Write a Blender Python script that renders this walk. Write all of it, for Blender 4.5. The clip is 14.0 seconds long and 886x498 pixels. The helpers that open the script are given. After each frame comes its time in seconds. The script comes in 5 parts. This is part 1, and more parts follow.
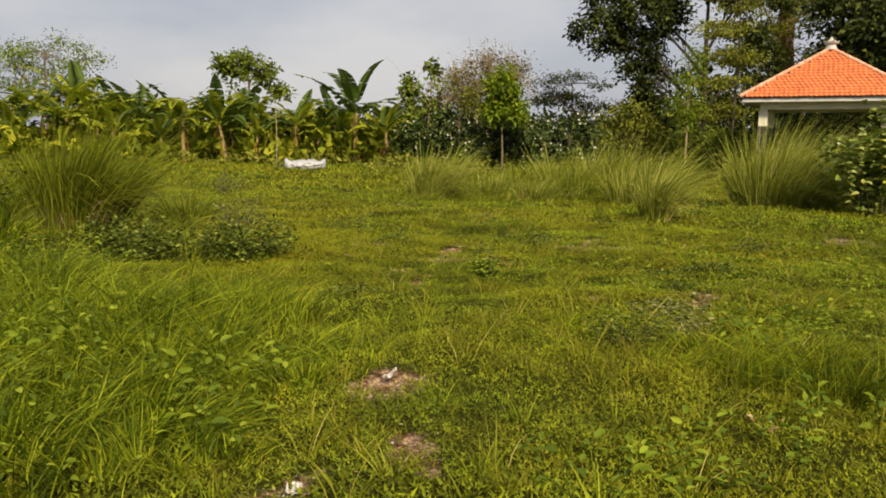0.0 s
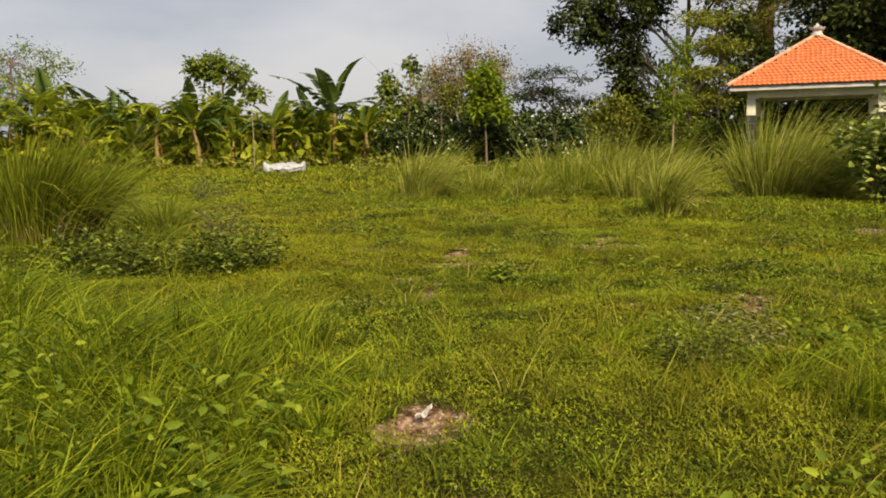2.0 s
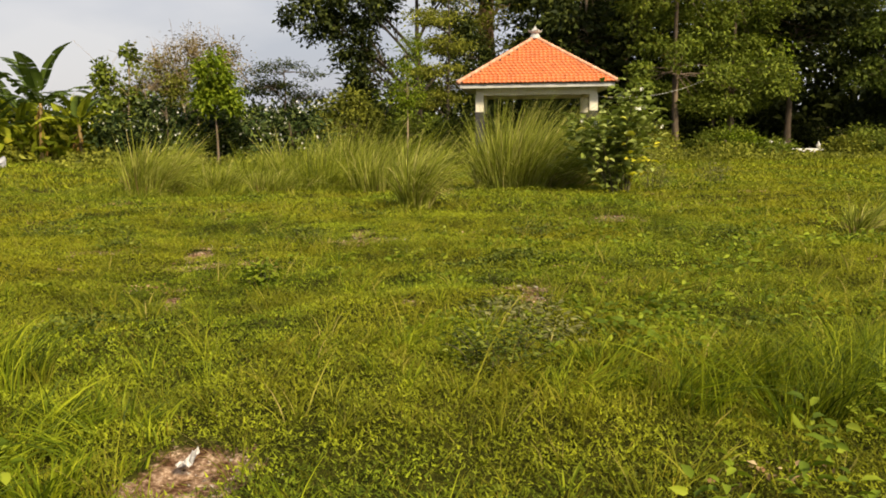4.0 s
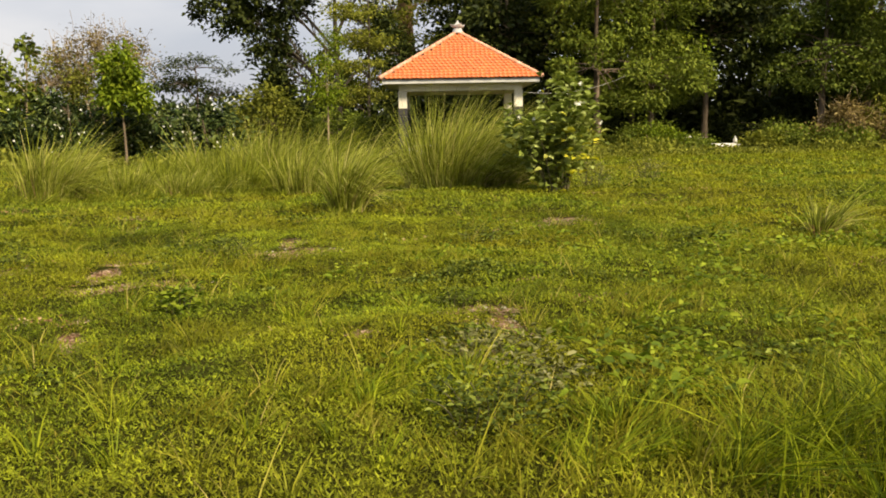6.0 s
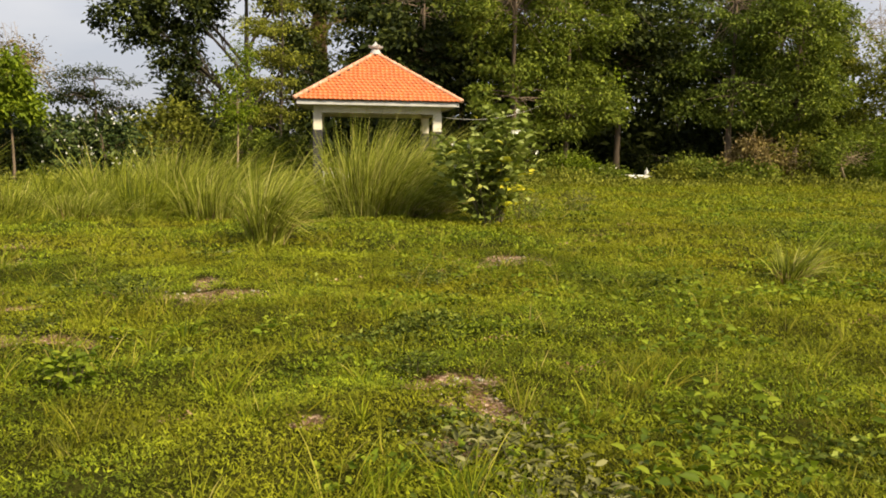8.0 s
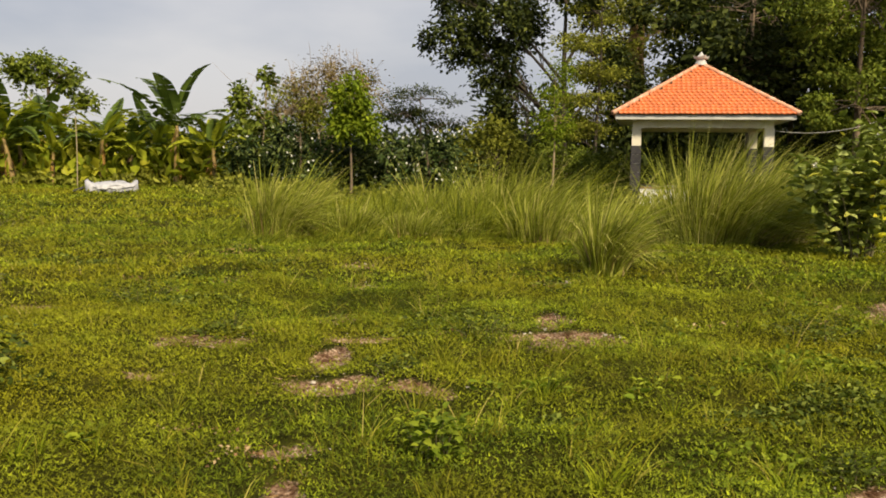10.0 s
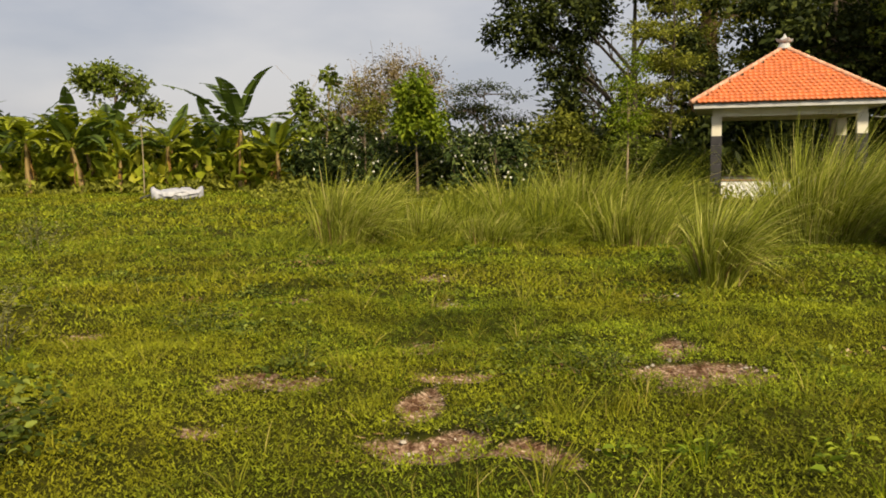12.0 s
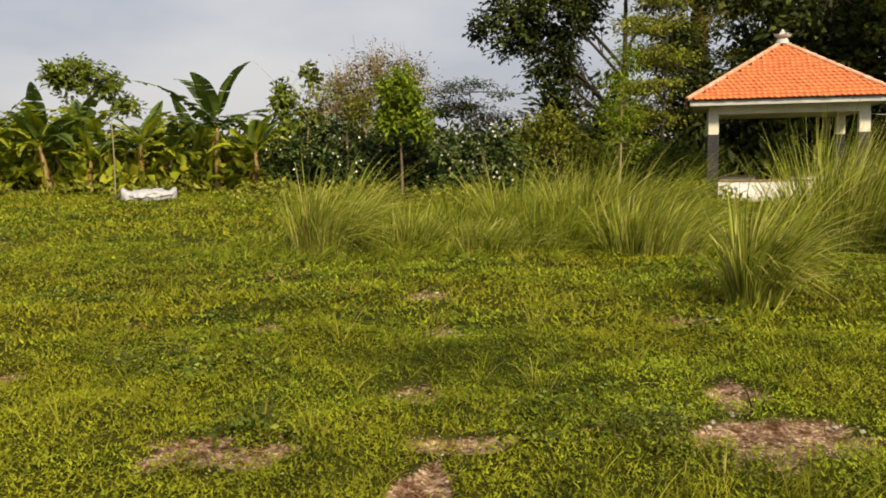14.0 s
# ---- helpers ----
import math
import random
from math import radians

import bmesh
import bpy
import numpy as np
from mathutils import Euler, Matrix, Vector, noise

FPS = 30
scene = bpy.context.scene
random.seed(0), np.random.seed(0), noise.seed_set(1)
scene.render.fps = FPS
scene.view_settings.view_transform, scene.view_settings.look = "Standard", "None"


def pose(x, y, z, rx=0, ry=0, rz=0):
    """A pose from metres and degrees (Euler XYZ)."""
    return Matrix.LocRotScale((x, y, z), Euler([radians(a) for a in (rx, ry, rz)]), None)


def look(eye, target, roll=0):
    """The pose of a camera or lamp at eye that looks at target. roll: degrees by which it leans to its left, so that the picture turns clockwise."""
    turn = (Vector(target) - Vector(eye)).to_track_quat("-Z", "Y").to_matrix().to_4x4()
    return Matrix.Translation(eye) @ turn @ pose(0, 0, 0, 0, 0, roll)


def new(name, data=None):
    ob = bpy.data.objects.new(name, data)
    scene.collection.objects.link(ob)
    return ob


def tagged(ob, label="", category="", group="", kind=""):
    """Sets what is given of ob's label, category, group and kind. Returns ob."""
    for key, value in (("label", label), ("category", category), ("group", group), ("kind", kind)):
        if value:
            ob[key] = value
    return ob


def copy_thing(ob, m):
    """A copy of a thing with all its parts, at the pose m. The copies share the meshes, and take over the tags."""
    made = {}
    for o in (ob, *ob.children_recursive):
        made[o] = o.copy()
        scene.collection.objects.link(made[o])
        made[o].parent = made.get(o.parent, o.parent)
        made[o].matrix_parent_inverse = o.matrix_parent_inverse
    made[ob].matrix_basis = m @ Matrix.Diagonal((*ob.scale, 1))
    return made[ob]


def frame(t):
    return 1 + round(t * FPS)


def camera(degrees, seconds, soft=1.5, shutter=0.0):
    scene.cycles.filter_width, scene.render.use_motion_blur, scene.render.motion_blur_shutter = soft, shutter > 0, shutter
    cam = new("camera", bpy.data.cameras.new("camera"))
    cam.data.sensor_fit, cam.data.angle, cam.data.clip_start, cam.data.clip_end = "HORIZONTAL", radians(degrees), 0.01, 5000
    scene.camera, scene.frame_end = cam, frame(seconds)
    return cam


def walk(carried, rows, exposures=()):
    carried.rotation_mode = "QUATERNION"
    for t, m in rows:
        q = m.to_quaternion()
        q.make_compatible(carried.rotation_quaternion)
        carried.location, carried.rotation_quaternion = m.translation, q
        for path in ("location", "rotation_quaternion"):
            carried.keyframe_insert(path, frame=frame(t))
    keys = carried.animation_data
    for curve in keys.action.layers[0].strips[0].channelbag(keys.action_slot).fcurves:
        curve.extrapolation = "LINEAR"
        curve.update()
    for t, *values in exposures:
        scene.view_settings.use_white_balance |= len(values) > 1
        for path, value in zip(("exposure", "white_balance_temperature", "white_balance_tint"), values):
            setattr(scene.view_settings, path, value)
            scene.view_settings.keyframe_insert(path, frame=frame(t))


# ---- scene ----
cam = camera(55.7, 14.0, soft=1.8)
PATH = [
    (0.0, pose(0.000, -0.000, 1.419, 82.29, -0.33, 14.03)),
    (0.5, pose(-0.217, 0.376, 1.377, 82.79, 0.52, 19.95)),
    (1.0, pose(-0.315, 0.416, 1.385, 82.59, 0.98, 20.96)),
    (1.5, pose(-0.418, 0.559, 1.378, 82.43, 1.14, 16.89)),
    (2.0, pose(-0.495, 0.772, 1.352, 82.27, 1.24, 12.35)),
    (2.5, pose(-0.589, 1.083, 1.292, 82.13, 1.27, 7.96)),
    (3.0, pose(-0.707, 1.243, 1.265, 82.08, 1.19, 3.03)),
    (3.5, pose(-0.758, 1.415, 1.245, 81.90, 1.01, -1.78)),
    (4.0, pose(-0.788, 1.506, 1.231, 81.81, 0.72, -5.79)),
    (4.2, pose(-0.806, 1.571, 1.229, 81.75, 0.65, -7.04)),
    (6.3, pose(-0.955, 2.549, 1.237, 81.55, 1.04, -11.47)),
    (6.5, pose(-0.986, 2.615, 1.238, 81.77, 1.05, -11.46)),
    (7.0, pose(-1.049, 2.827, 1.242, 82.31, 0.45, -15.60)),
    (7.5, pose(-1.035, 3.181, 1.258, 83.09, -0.41, -23.91)),
    (8.0, pose(-1.025, 3.510, 1.277, 83.07, -0.86, -17.67)),
    (8.5, pose(-1.114, 3.738, 1.309, 82.88, -1.41, -9.39)),
    (9.0, pose(-1.237, 3.956, 1.368, 82.84, -1.73, -4.26)),
    (9.2, pose(-1.271, 4.030, 1.368, 83.05, -1.57, -2.53)),
    (11.3, pose(-1.542, 5.035, 1.415, 84.01, 0.52, 6.36)),
    (11.5, pose(-1.582, 5.129, 1.418, 83.81, 0.69, 6.52)),
    (12.0, pose(-1.683, 5.365, 1.419, 83.48, 0.89, 6.86)),
    (12.5, pose(-1.768, 5.617, 1.417, 83.42, 1.08, 7.26)),
    (13.0, pose(-1.836, 5.982, 1.404, 83.53, 0.99, 7.38)),
    (13.5, pose(-1.881, 6.347, 1.413, 83.58, 0.76, 7.16)),
    (14.0, pose(-1.927, 6.597, 1.413, 83.42, 0.88, 5.71)),
]
walk(cam, PATH, exposures=[(t, s, 6900, 11.5) for t, s in ((0.0, 0.45), (1.5, 0.48), (3.0, 0.56), (4.0, 0.65), (7.5, 0.8), (9.0, 0.62), (11.5, 0.45), (13.2, 0.43), (14.0, 0.52))])

# ---- light: hazy bright sky, weak wide sun from behind the walker ----
SUN_ELEV, SUN_AZ = radians(38), radians(150)   # azimuth clockwise from +y
world = bpy.data.worlds.new("hazy_sky")
scene.world = world
world.use_nodes = True
wn, wl = world.node_tree.nodes, world.node_tree.links
wn.clear()
w_out, w_bg = wn.new("ShaderNodeOutputWorld"), wn.new("ShaderNodeBackground")
sky = wn.new("ShaderNodeTexSky")
sky.sky_type, sky.sun_disc = "NISHITA", False
sky.sun_elevation, sky.sun_rotation = SUN_ELEV, SUN_AZ
sky.air_density, sky.dust_density, sky.ozone_density = 1.0, 3.0, 1.0
w_tc, w_map, w_noise, w_ramp = wn.new("ShaderNodeTexCoord"), wn.new("ShaderNodeMapping"), wn.new("ShaderNodeTexNoise"), wn.new("ShaderNodeValToRGB")
w_map.inputs["Scale"].default_value = (1.6, 1.6, 4.5)
w_noise.inputs["Scale"].default_value, w_noise.inputs["Detail"].default_value, w_noise.inputs["Roughness"].default_value = 1.7, 5, 0.5
w_ramp.color_ramp.elements[0].position, w_ramp.color_ramp.elements[0].color = 0.38, (3.35, 3.6, 4.2, 1)
w_ramp.color_ramp.elements[1].position, w_ramp.color_ramp.elements[1].color = 0.66, (4.85, 4.9, 5.15, 1)
w_mix = wn.new("ShaderNodeMix")
w_mix.data_type = "RGBA"
w_mix.inputs["Factor"].default_value = 0.85
wl.new(w_tc.outputs["Generated"], w_map.inputs["Vector"])
wl.new(w_map.outputs["Vector"], w_noise.inputs["Vector"])
wl.new(w_noise.outputs["Fac"], w_ramp.inputs["Fac"])
wl.new(sky.outputs["Color"], w_mix.inputs["A"])
wl.new(w_ramp.outputs["Color"], w_mix.inputs["B"])
wl.new(w_mix.outputs["Result"], w_bg.inputs["Color"])
w_bg.inputs["Strength"].default_value = 0.1
wl.new(w_bg.outputs["Background"], w_out.inputs["Surface"])
sun = new("sun", bpy.data.lights.new("sun", "SUN"))
sun.data.energy, sun.data.angle, sun.data.color = 4.5, radians(9), (1.0, 0.87, 0.62)
_sd = Vector((math.sin(SUN_AZ) * math.cos(SUN_ELEV), math.cos(SUN_AZ) * math.cos(SUN_ELEV), math.sin(SUN_ELEV)))
sun.matrix_world = look(_sd * 60, (0, 0, 0))


# ---- materials ----
def material(name):
    m = bpy.data.materials.new(name)
    m.use_nodes = True
    nt = m.node_tree
    return m, nt.nodes, nt.links, nt.nodes["Principled BSDF"], nt.nodes["Material Output"]


def noise_node(n, l, scale, detail=4, rough=0.6, coords="Object"):
    tc, t = n.new("ShaderNodeTexCoord"), n.new("ShaderNodeTexNoise")
    t.inputs["Scale"].default_value, t.inputs["Detail"].default_value, t.inputs["Roughness"].default_value = scale, detail, rough
    l.new(tc.outputs[coords], t.inputs["Vector"])
    return t


def ramp_node(n, l, fac, stops):
    r = n.new("ShaderNodeValToRGB")
    e = r.color_ramp.elements
    while len(e) < len(stops):
        e.new(0.5)
    for k, (p, c) in zip(e, stops):
        k.position, k.color = p, (*c, 1)
    l.new(fac, r.inputs["Fac"])
    return r


def mix_node(n, l, a, b, fac, mode="MIX"):
    m = n.new("ShaderNodeMix")
    m.data_type, m.blend_type = "RGBA", mode
    for sock, v in (("A", a), ("B", b), ("Factor", fac)):
        if hasattr(v, "links"):
            l.new(v, m.inputs[sock])
        else:
            m.inputs[sock].default_value = v if sock == "Factor" else (*v, 1)
    return m.outputs["Result"]


def leaf_material(name, stops, patch=(0.7, 1.25), patch_scale=0.8, rough=0.5, through_light=0.3, tint=None):
    """Leaves that differ one by one, in drifts of lighter and darker growth; light passes through them in part."""
    m, n, l, bsdf, out = material(name)
    geo = n.new("ShaderNodeNewGeometry")
    col = ramp_node(n, l, geo.outputs["Random Per Island"], [(q, (r, g, b + 0.004)) for q, (r, g, b) in stops]).outputs["Color"]
    drift = noise_node(n, l, patch_scale, 3, 0.6)
    lo, hi = patch
    k = ramp_node(n, l, drift.outputs["Fac"], [(0.3, (lo,) * 3), (0.7, (hi,) * 3)]).outputs["Color"]
    col = mix_node(n, l, col, k, 1.0, "MULTIPLY")
    if tint:
        fine = noise_node(n, l, patch_scale * 6, 3, 0.6)
        k = ramp_node(n, l, fine.outputs["Fac"], [(0.36, (0.5, 0.55, 0.6)), (0.64, (1.45, 1.38, 1.25))]).outputs["Color"]
        col = mix_node(n, l, col, k, 1.0, "MULTIPLY")
    if tint:
        other = noise_node(n, l, patch_scale * 0.45, 4, 0.65)
        f = ramp_node(n, l, other.outputs["Fac"], [(0.42, (0, 0, 0)), (0.62, (1, 1, 1))]).outputs["Color"]
        col = mix_node(n, l, col, mix_node(n, l, col, tint, 0.62), f)
    l.new(col, bsdf.inputs["Base Color"])
    bsdf.inputs["Roughness"].default_value = rough
    bsdf.inputs["Specular IOR Level"].default_value = 0.06
    tr, mx = n.new("ShaderNodeBsdfTranslucent"), n.new("ShaderNodeMixShader")
    l.new(mix_node(n, l, col, (1.25, 1.3, 0.7), 1.0, "MULTIPLY"), tr.inputs["Color"])
    mx.inputs["Fac"].default_value = through_light
    l.new(bsdf.outputs["BSDF"], mx.inputs[1])
    l.new(tr.outputs["BSDF"], mx.inputs[2])
    l.new(mx.outputs["Shader"], out.inputs["Surface"])
    return m


def rough_material(name, stops, scale=6.0, rough=0.85, bump=0.3, bump_scale=40.0, per_object=0.0, metal=0.0, stretch=None):
    m, n, l, bsdf, out = material(name)
    t = noise_node(n, l, scale, 6, 0.65)
    if stretch:
        mp = n.new("ShaderNodeMapping")
        mp.inputs["Scale"].default_value = stretch
        l.new(t.inputs["Vector"].links[0].from_socket, mp.inputs["Vector"])
        l.new(mp.outputs["Vector"], t.inputs["Vector"])
    col = ramp_node(n, l, t.outputs["Fac"], stops).outputs["Color"]
    if per_object:
        oi = n.new("ShaderNodeObjectInfo")
        k = ramp_node(n, l, oi.outputs["Random"], [(0.0, (1 - per_object,) * 3), (1.0, (1 + per_object,) * 3)]).outputs["Color"]
        col = mix_node(n, l, col, k, 1.0, "MULTIPLY")
    l.new(col, bsdf.inputs["Base Color"])
    bsdf.inputs["Roughness"].default_value, bsdf.inputs["Metallic"].default_value = rough, metal
    if bump:
        t2, b = noise_node(n, l, bump_scale, 5, 0.7), n.new("ShaderNodeBump")
        b.inputs["Strength"].default_value, b.inputs["Distance"].default_value = bump, 0.02
        l.new(t2.outputs["Fac"], b.inputs["Height"])
        l.new(b.outputs["Normal"], bsdf.inputs["Normal"])
    return m


def ground_material():
    """Low green growth over earth; worn places show pale sandy soil."""
    m, n, l, bsdf, out = material("turf_soil")
    a, b, c = noise_node(n, l, 0.35, 5, 0.6), noise_node(n, l, 5.0, 6, 0.7), noise_node(n, l, 45.0, 4, 0.7)
    green = ramp_node(n, l, b.outputs["Fac"], [(0.25, (0.018, 0.020, 0.005)), (0.5, (0.038, 0.042, 0.008)), (0.75, (0.085, 0.082, 0.016))]).outputs["Color"]
    green = mix_node(n, l, green, ramp_node(n, l, a.outputs["Fac"], [(0.3, (0.75, 0.8, 0.8)), (0.7, (1.2, 1.1, 0.9))]).outputs["Color"], 1.0, "MULTIPLY")
    d = noise_node(n, l, 11.0, 4, 0.6)
    soil = ramp_node(n, l, c.outputs["Fac"], [(0.34, (0.085, 0.054, 0.036)), (0.5, (0.20, 0.132, 0.09)), (0.68, (0.48, 0.39, 0.305))]).outputs["Color"]
    soil = mix_node(n, l, soil, ramp_node(n, l, d.outputs["Fac"], [(0.4, (0.45, 0.34, 0.28)), (0.62, (1.5, 1.45, 1.4))]).outputs["Color"], 1.0, "MULTIPLY")
    at = n.new("ShaderNodeAttribute")
    at.attribute_name = "bare"
    sharp = n.new("ShaderNodeMath")
    sharp.operation = "MULTIPLY_ADD"
    l.new(c.outputs["Fac"], sharp.inputs[0])
    sharp.inputs[1].default_value = 0.9
    l.new(at.outputs["Fac"], sharp.inputs[2])
    f = ramp_node(n, l, sharp.outputs["Value"], [(0.75, (0, 0, 0)), (1.0, (1, 1, 1))]).outputs["Color"]
    l.new(mix_node(n, l, green, soil, f), bsdf.inputs["Base Color"])
    bsdf.inputs["Roughness"].default_value = 0.95
    bsdf.inputs["Specular IOR Level"].default_value = 0.02
    bp = n.new("ShaderNodeBump")
    bp.inputs["Strength"].default_value, bp.inputs["Distance"].default_value = 0.6, 0.03
    l.new(c.outputs["Fac"], bp.inputs["Height"])
    l.new(bp.outputs["Normal"], bsdf.inputs["Normal"])
    return m


G1, G2, G3 = (0.085, 0.10, 0.008), (0.135, 0.15, 0.009), (0.215, 0.215, 0.016)
M_GROUND = ground_material()
M_GRASS = leaf_material("meadow_grass", [(0.0, G1), (0.45, G2), (0.85, G3), (1.0, (0.31, 0.27, 0.06))], (0.6, 1.35), 0.55, through_light=0.24, tint=(0.26, 0.24, 0.02))
M_CARPET = leaf_material("low_herb_leaf", [(0.0, (0.075, 0.108, 0.008)), (0.5, (0.15, 0.20, 0.011)), (1.0, (0.265, 0.32, 0.018))], (0.55, 1.4), 0.6, through_light=0.22, tint=(0.275, 0.25, 0.014))
M_WEED = leaf_material("broad_weed_leaf", [(0.0, (0.07, 0.11, 0.010)), (0.6, (0.16, 0.22, 0.015)), (1.0, (0.29, 0.34, 0.03))], (0.75, 1.2), 1.5)
M_DARKWEED = leaf_material("dark_small_leaf", [(0.0, (0.034, 0.05, 0.006)), (0.6, (0.085, 0.115, 0.012)), (1.0, (0.24, 0.28, 0.05))], (0.7, 1.2), 2.0, through_light=0.2)
M_GREYWEED = leaf_material("grey_dry_weed", [(0.0, (0.08, 0.085, 0.025)), (0.6, (0.15, 0.155, 0.05)), (1.0, (0.27, 0.26, 0.12))], (0.8, 1.2), 2.0, through_light=0.15)
M_TALL = leaf_material("tall_reed_grass", [(0.0, (0.075, 0.088, 0.010)), (0.4, (0.19, 0.22, 0.022)), (0.8, (0.37, 0.40, 0.06)), (1.0, (0.54, 0.48, 0.18))], (0.75, 1.25), 0.9, through_light=0.25)
M_TALLGREEN = leaf_material("green_reed_grass", [(0.0, (0.055, 0.075, 0.007)), (0.5, (0.15, 0.185, 0.014)), (1.0, (0.32, 0.335, 0.03))], (0.75, 1.25), 0.9)
M_RANK = leaf_material("rank_grass", [(0.0, (0.028, 0.046, 0.003)), (0.5, (0.12, 0.165, 0.006)), (1.0, (0.31, 0.345, 0.018))], (0.65, 1.35), 1.6)
M_TUFT = leaf_material("tuft_grass", [(0.0, (0.10, 0.11, 0.008)), (0.5, (0.20, 0.21, 0.014)), (0.85, (0.32, 0.31, 0.03)), (1.0, (0.44, 0.36, 0.13))], (0.75, 1.25), 0.8)
M_DRYGRASS = leaf_material("dry_grass_stem", [(0.0, (0.16, 0.09, 0.04)), (0.6, (0.30, 0.19, 0.09)), (1.0, (0.45, 0.36, 0.2))], (0.8, 1.2), 1.0, through_light=0.1)
M_MILKWEED = leaf_material("milkweed_leaf", [(0.0, (0.10, 0.13, 0.02)), (0.6, (0.21, 0.26, 0.05)), (0.93, (0.34, 0.385, 0.12)), (1.0, (0.5, 0.48, 0.06))], (0.8, 1.2), 1.5, through_light=0.2)
M_YELLOW = leaf_material("yellowed_leaf", [(0.0, (0.45, 0.45, 0.03)), (1.0, (0.62, 0.55, 0.05))], through_light=0.3)
M_BANANA = leaf_material("banana_leaf", [(0.0, (0.11, 0.15, 0.012)), (0.5, (0.24, 0.28, 0.018)), (1.0, (0.44, 0.43, 0.04))], (0.7, 1.25), 0.7, rough=0.38, through_light=0.35)
M_BANANA_DARK = leaf_material("old_banana_leaf", [(0.0, (0.03, 0.06, 0.015)), (0.6, (0.08, 0.12, 0.018)), (1.0, (0.18, 0.21, 0.03))], (0.7, 1.2), 0.7, rough=0.4, through_light=0.25)
M_BANANA_DRY = leaf_material("withered_banana_leaf", [(0.0, (0.26, 0.13, 0.035)), (0.6, (0.47, 0.27, 0.08)), (1.0, (0.64, 0.45, 0.16))], (0.75, 1.2), 1.2, rough=0.8, through_light=0.2)
M_BANANA_OLD = leaf_material("rotted_banana_leaf", [(0.0, (0.04, 0.026, 0.014)), (1.0, (0.12, 0.08, 0.04))], (0.7, 1.2), 1.2, rough=0.9, through_light=0.1)
M_STEM = rough_material("banana_stem", [(0.25, (0.09, 0.06, 0.025)), (0.5, (0.26, 0.18, 0.06)), (0.75, (0.44, 0.30, 0.10))], 3.0, 0.6, 0.3, 20, per_object=0.25, stretch=(3, 3, 0.5))
M_PLUM = leaf_material("glossy_dark_leaf", [(0.0, (0.014, 0.026, 0.008)), (0.6, (0.05, 0.08, 0.018)), (1.0, (0.17, 0.21, 0.06))], (0.7, 1.2), 0.6, rough=0.35, through_light=0.15)
M_WEEDSTEM = rough_material("weed_stem", [(0.3, (0.05, 0.045, 0.018)), (0.7, (0.11, 0.10, 0.04))], 8.0, 0.8, 0)
M_BARK = rough_material("grey_brown_bark", [(0.25, (0.06, 0.045, 0.03)), (0.55, (0.15, 0.11, 0.075)), (0.8, (0.27, 0.21, 0.15))], 3.0, 0.95, 0.7, 14, stretch=(2, 2, 0.4))
M_BARK_RED = rough_material("red_brown_bark", [(0.25, (0.10, 0.065, 0.036)), (0.55, (0.28, 0.18, 0.10)), (0.8, (0.42, 0.30, 0.19))], 2.0, 0.95, 0.7, 10, stretch=(2, 2, 0.3))
M_BARK_DARK = rough_material("dark_bark", [(0.25, (0.03, 0.024, 0.017)), (0.55, (0.07, 0.055, 0.04)), (0.8, (0.13, 0.105, 0.08))], 3.0, 0.95, 0.7, 14, stretch=(2, 2, 0.4))
M_TWIG = rough_material("pale_twig", [(0.3, (0.20, 0.14, 0.08)), (0.7, (0.36, 0.29, 0.19))], 5.0, 0.9, 0.2, 30)
# dark-leaved trees; also stands in for the shade deep in the wood
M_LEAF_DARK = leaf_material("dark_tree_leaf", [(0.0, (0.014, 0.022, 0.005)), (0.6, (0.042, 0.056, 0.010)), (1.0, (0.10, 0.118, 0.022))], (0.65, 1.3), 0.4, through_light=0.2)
M_LEAF_MID = leaf_material("mid_tree_leaf", [(0.0, (0.075, 0.105, 0.014)), (0.6, (0.14, 0.18, 0.021)), (1.0, (0.22, 0.255, 0.036))], (0.5, 1.45), 0.85, through_light=0.25)
M_LEAF_WOOD = leaf_material("wood_tree_leaf", [(0.0, (0.058, 0.086, 0.013)), (0.6, (0.105, 0.142, 0.019)), (1.0, (0.185, 0.225, 0.036))], (0.4, 1.5), 0.7, through_light=0.22)
M_LEAF_GREEN = leaf_material("bright_tree_leaf", [(0.0, (0.075, 0.115, 0.008)), (0.6, (0.15, 0.21, 0.012)), (1.0, (0.25, 0.30, 0.022))], (0.55, 1.4), 0.85, through_light=0.3)
M_LEAF_YEL = leaf_material("yellow_green_tree_leaf", [(0.0, (0.085, 0.10, 0.013)), (0.6, (0.19, 0.205, 0.026)), (1.0, (0.33, 0.335, 0.05))], (0.7, 1.25), 0.5, through_light=0.3)
M_LEAF_BROWN = leaf_material("dry_brown_leaf", [(0.0, (0.10, 0.07, 0.025)), (0.6, (0.20, 0.15, 0.05)), (1.0, (0.32, 0.26, 0.10))], (0.75, 1.2), 0.6, through_light=0.15)
M_BLOSSOM = rough_material("white_petal", [(0.3, (0.72, 0.72, 0.66)), (0.7, (0.85, 0.85, 0.8))], 8, 0.5, 0)
M_TILE = rough_material("orange_clay_tile", [(0.25, (0.42, 0.095, 0.026)), (0.5, (0.58, 0.155, 0.045)), (0.75, (0.70, 0.24, 0.085))], 2.2, 0.55, 0.15, 30, per_object=0.16)
M_RIDGE = rough_material("mortar_ridge_cap", [(0.25, (0.45, 0.19, 0.10)), (0.5, (0.58, 0.30, 0.19)), (0.75, (0.66, 0.5, 0.4))], 5.0, 0.8, 0.3, 30)
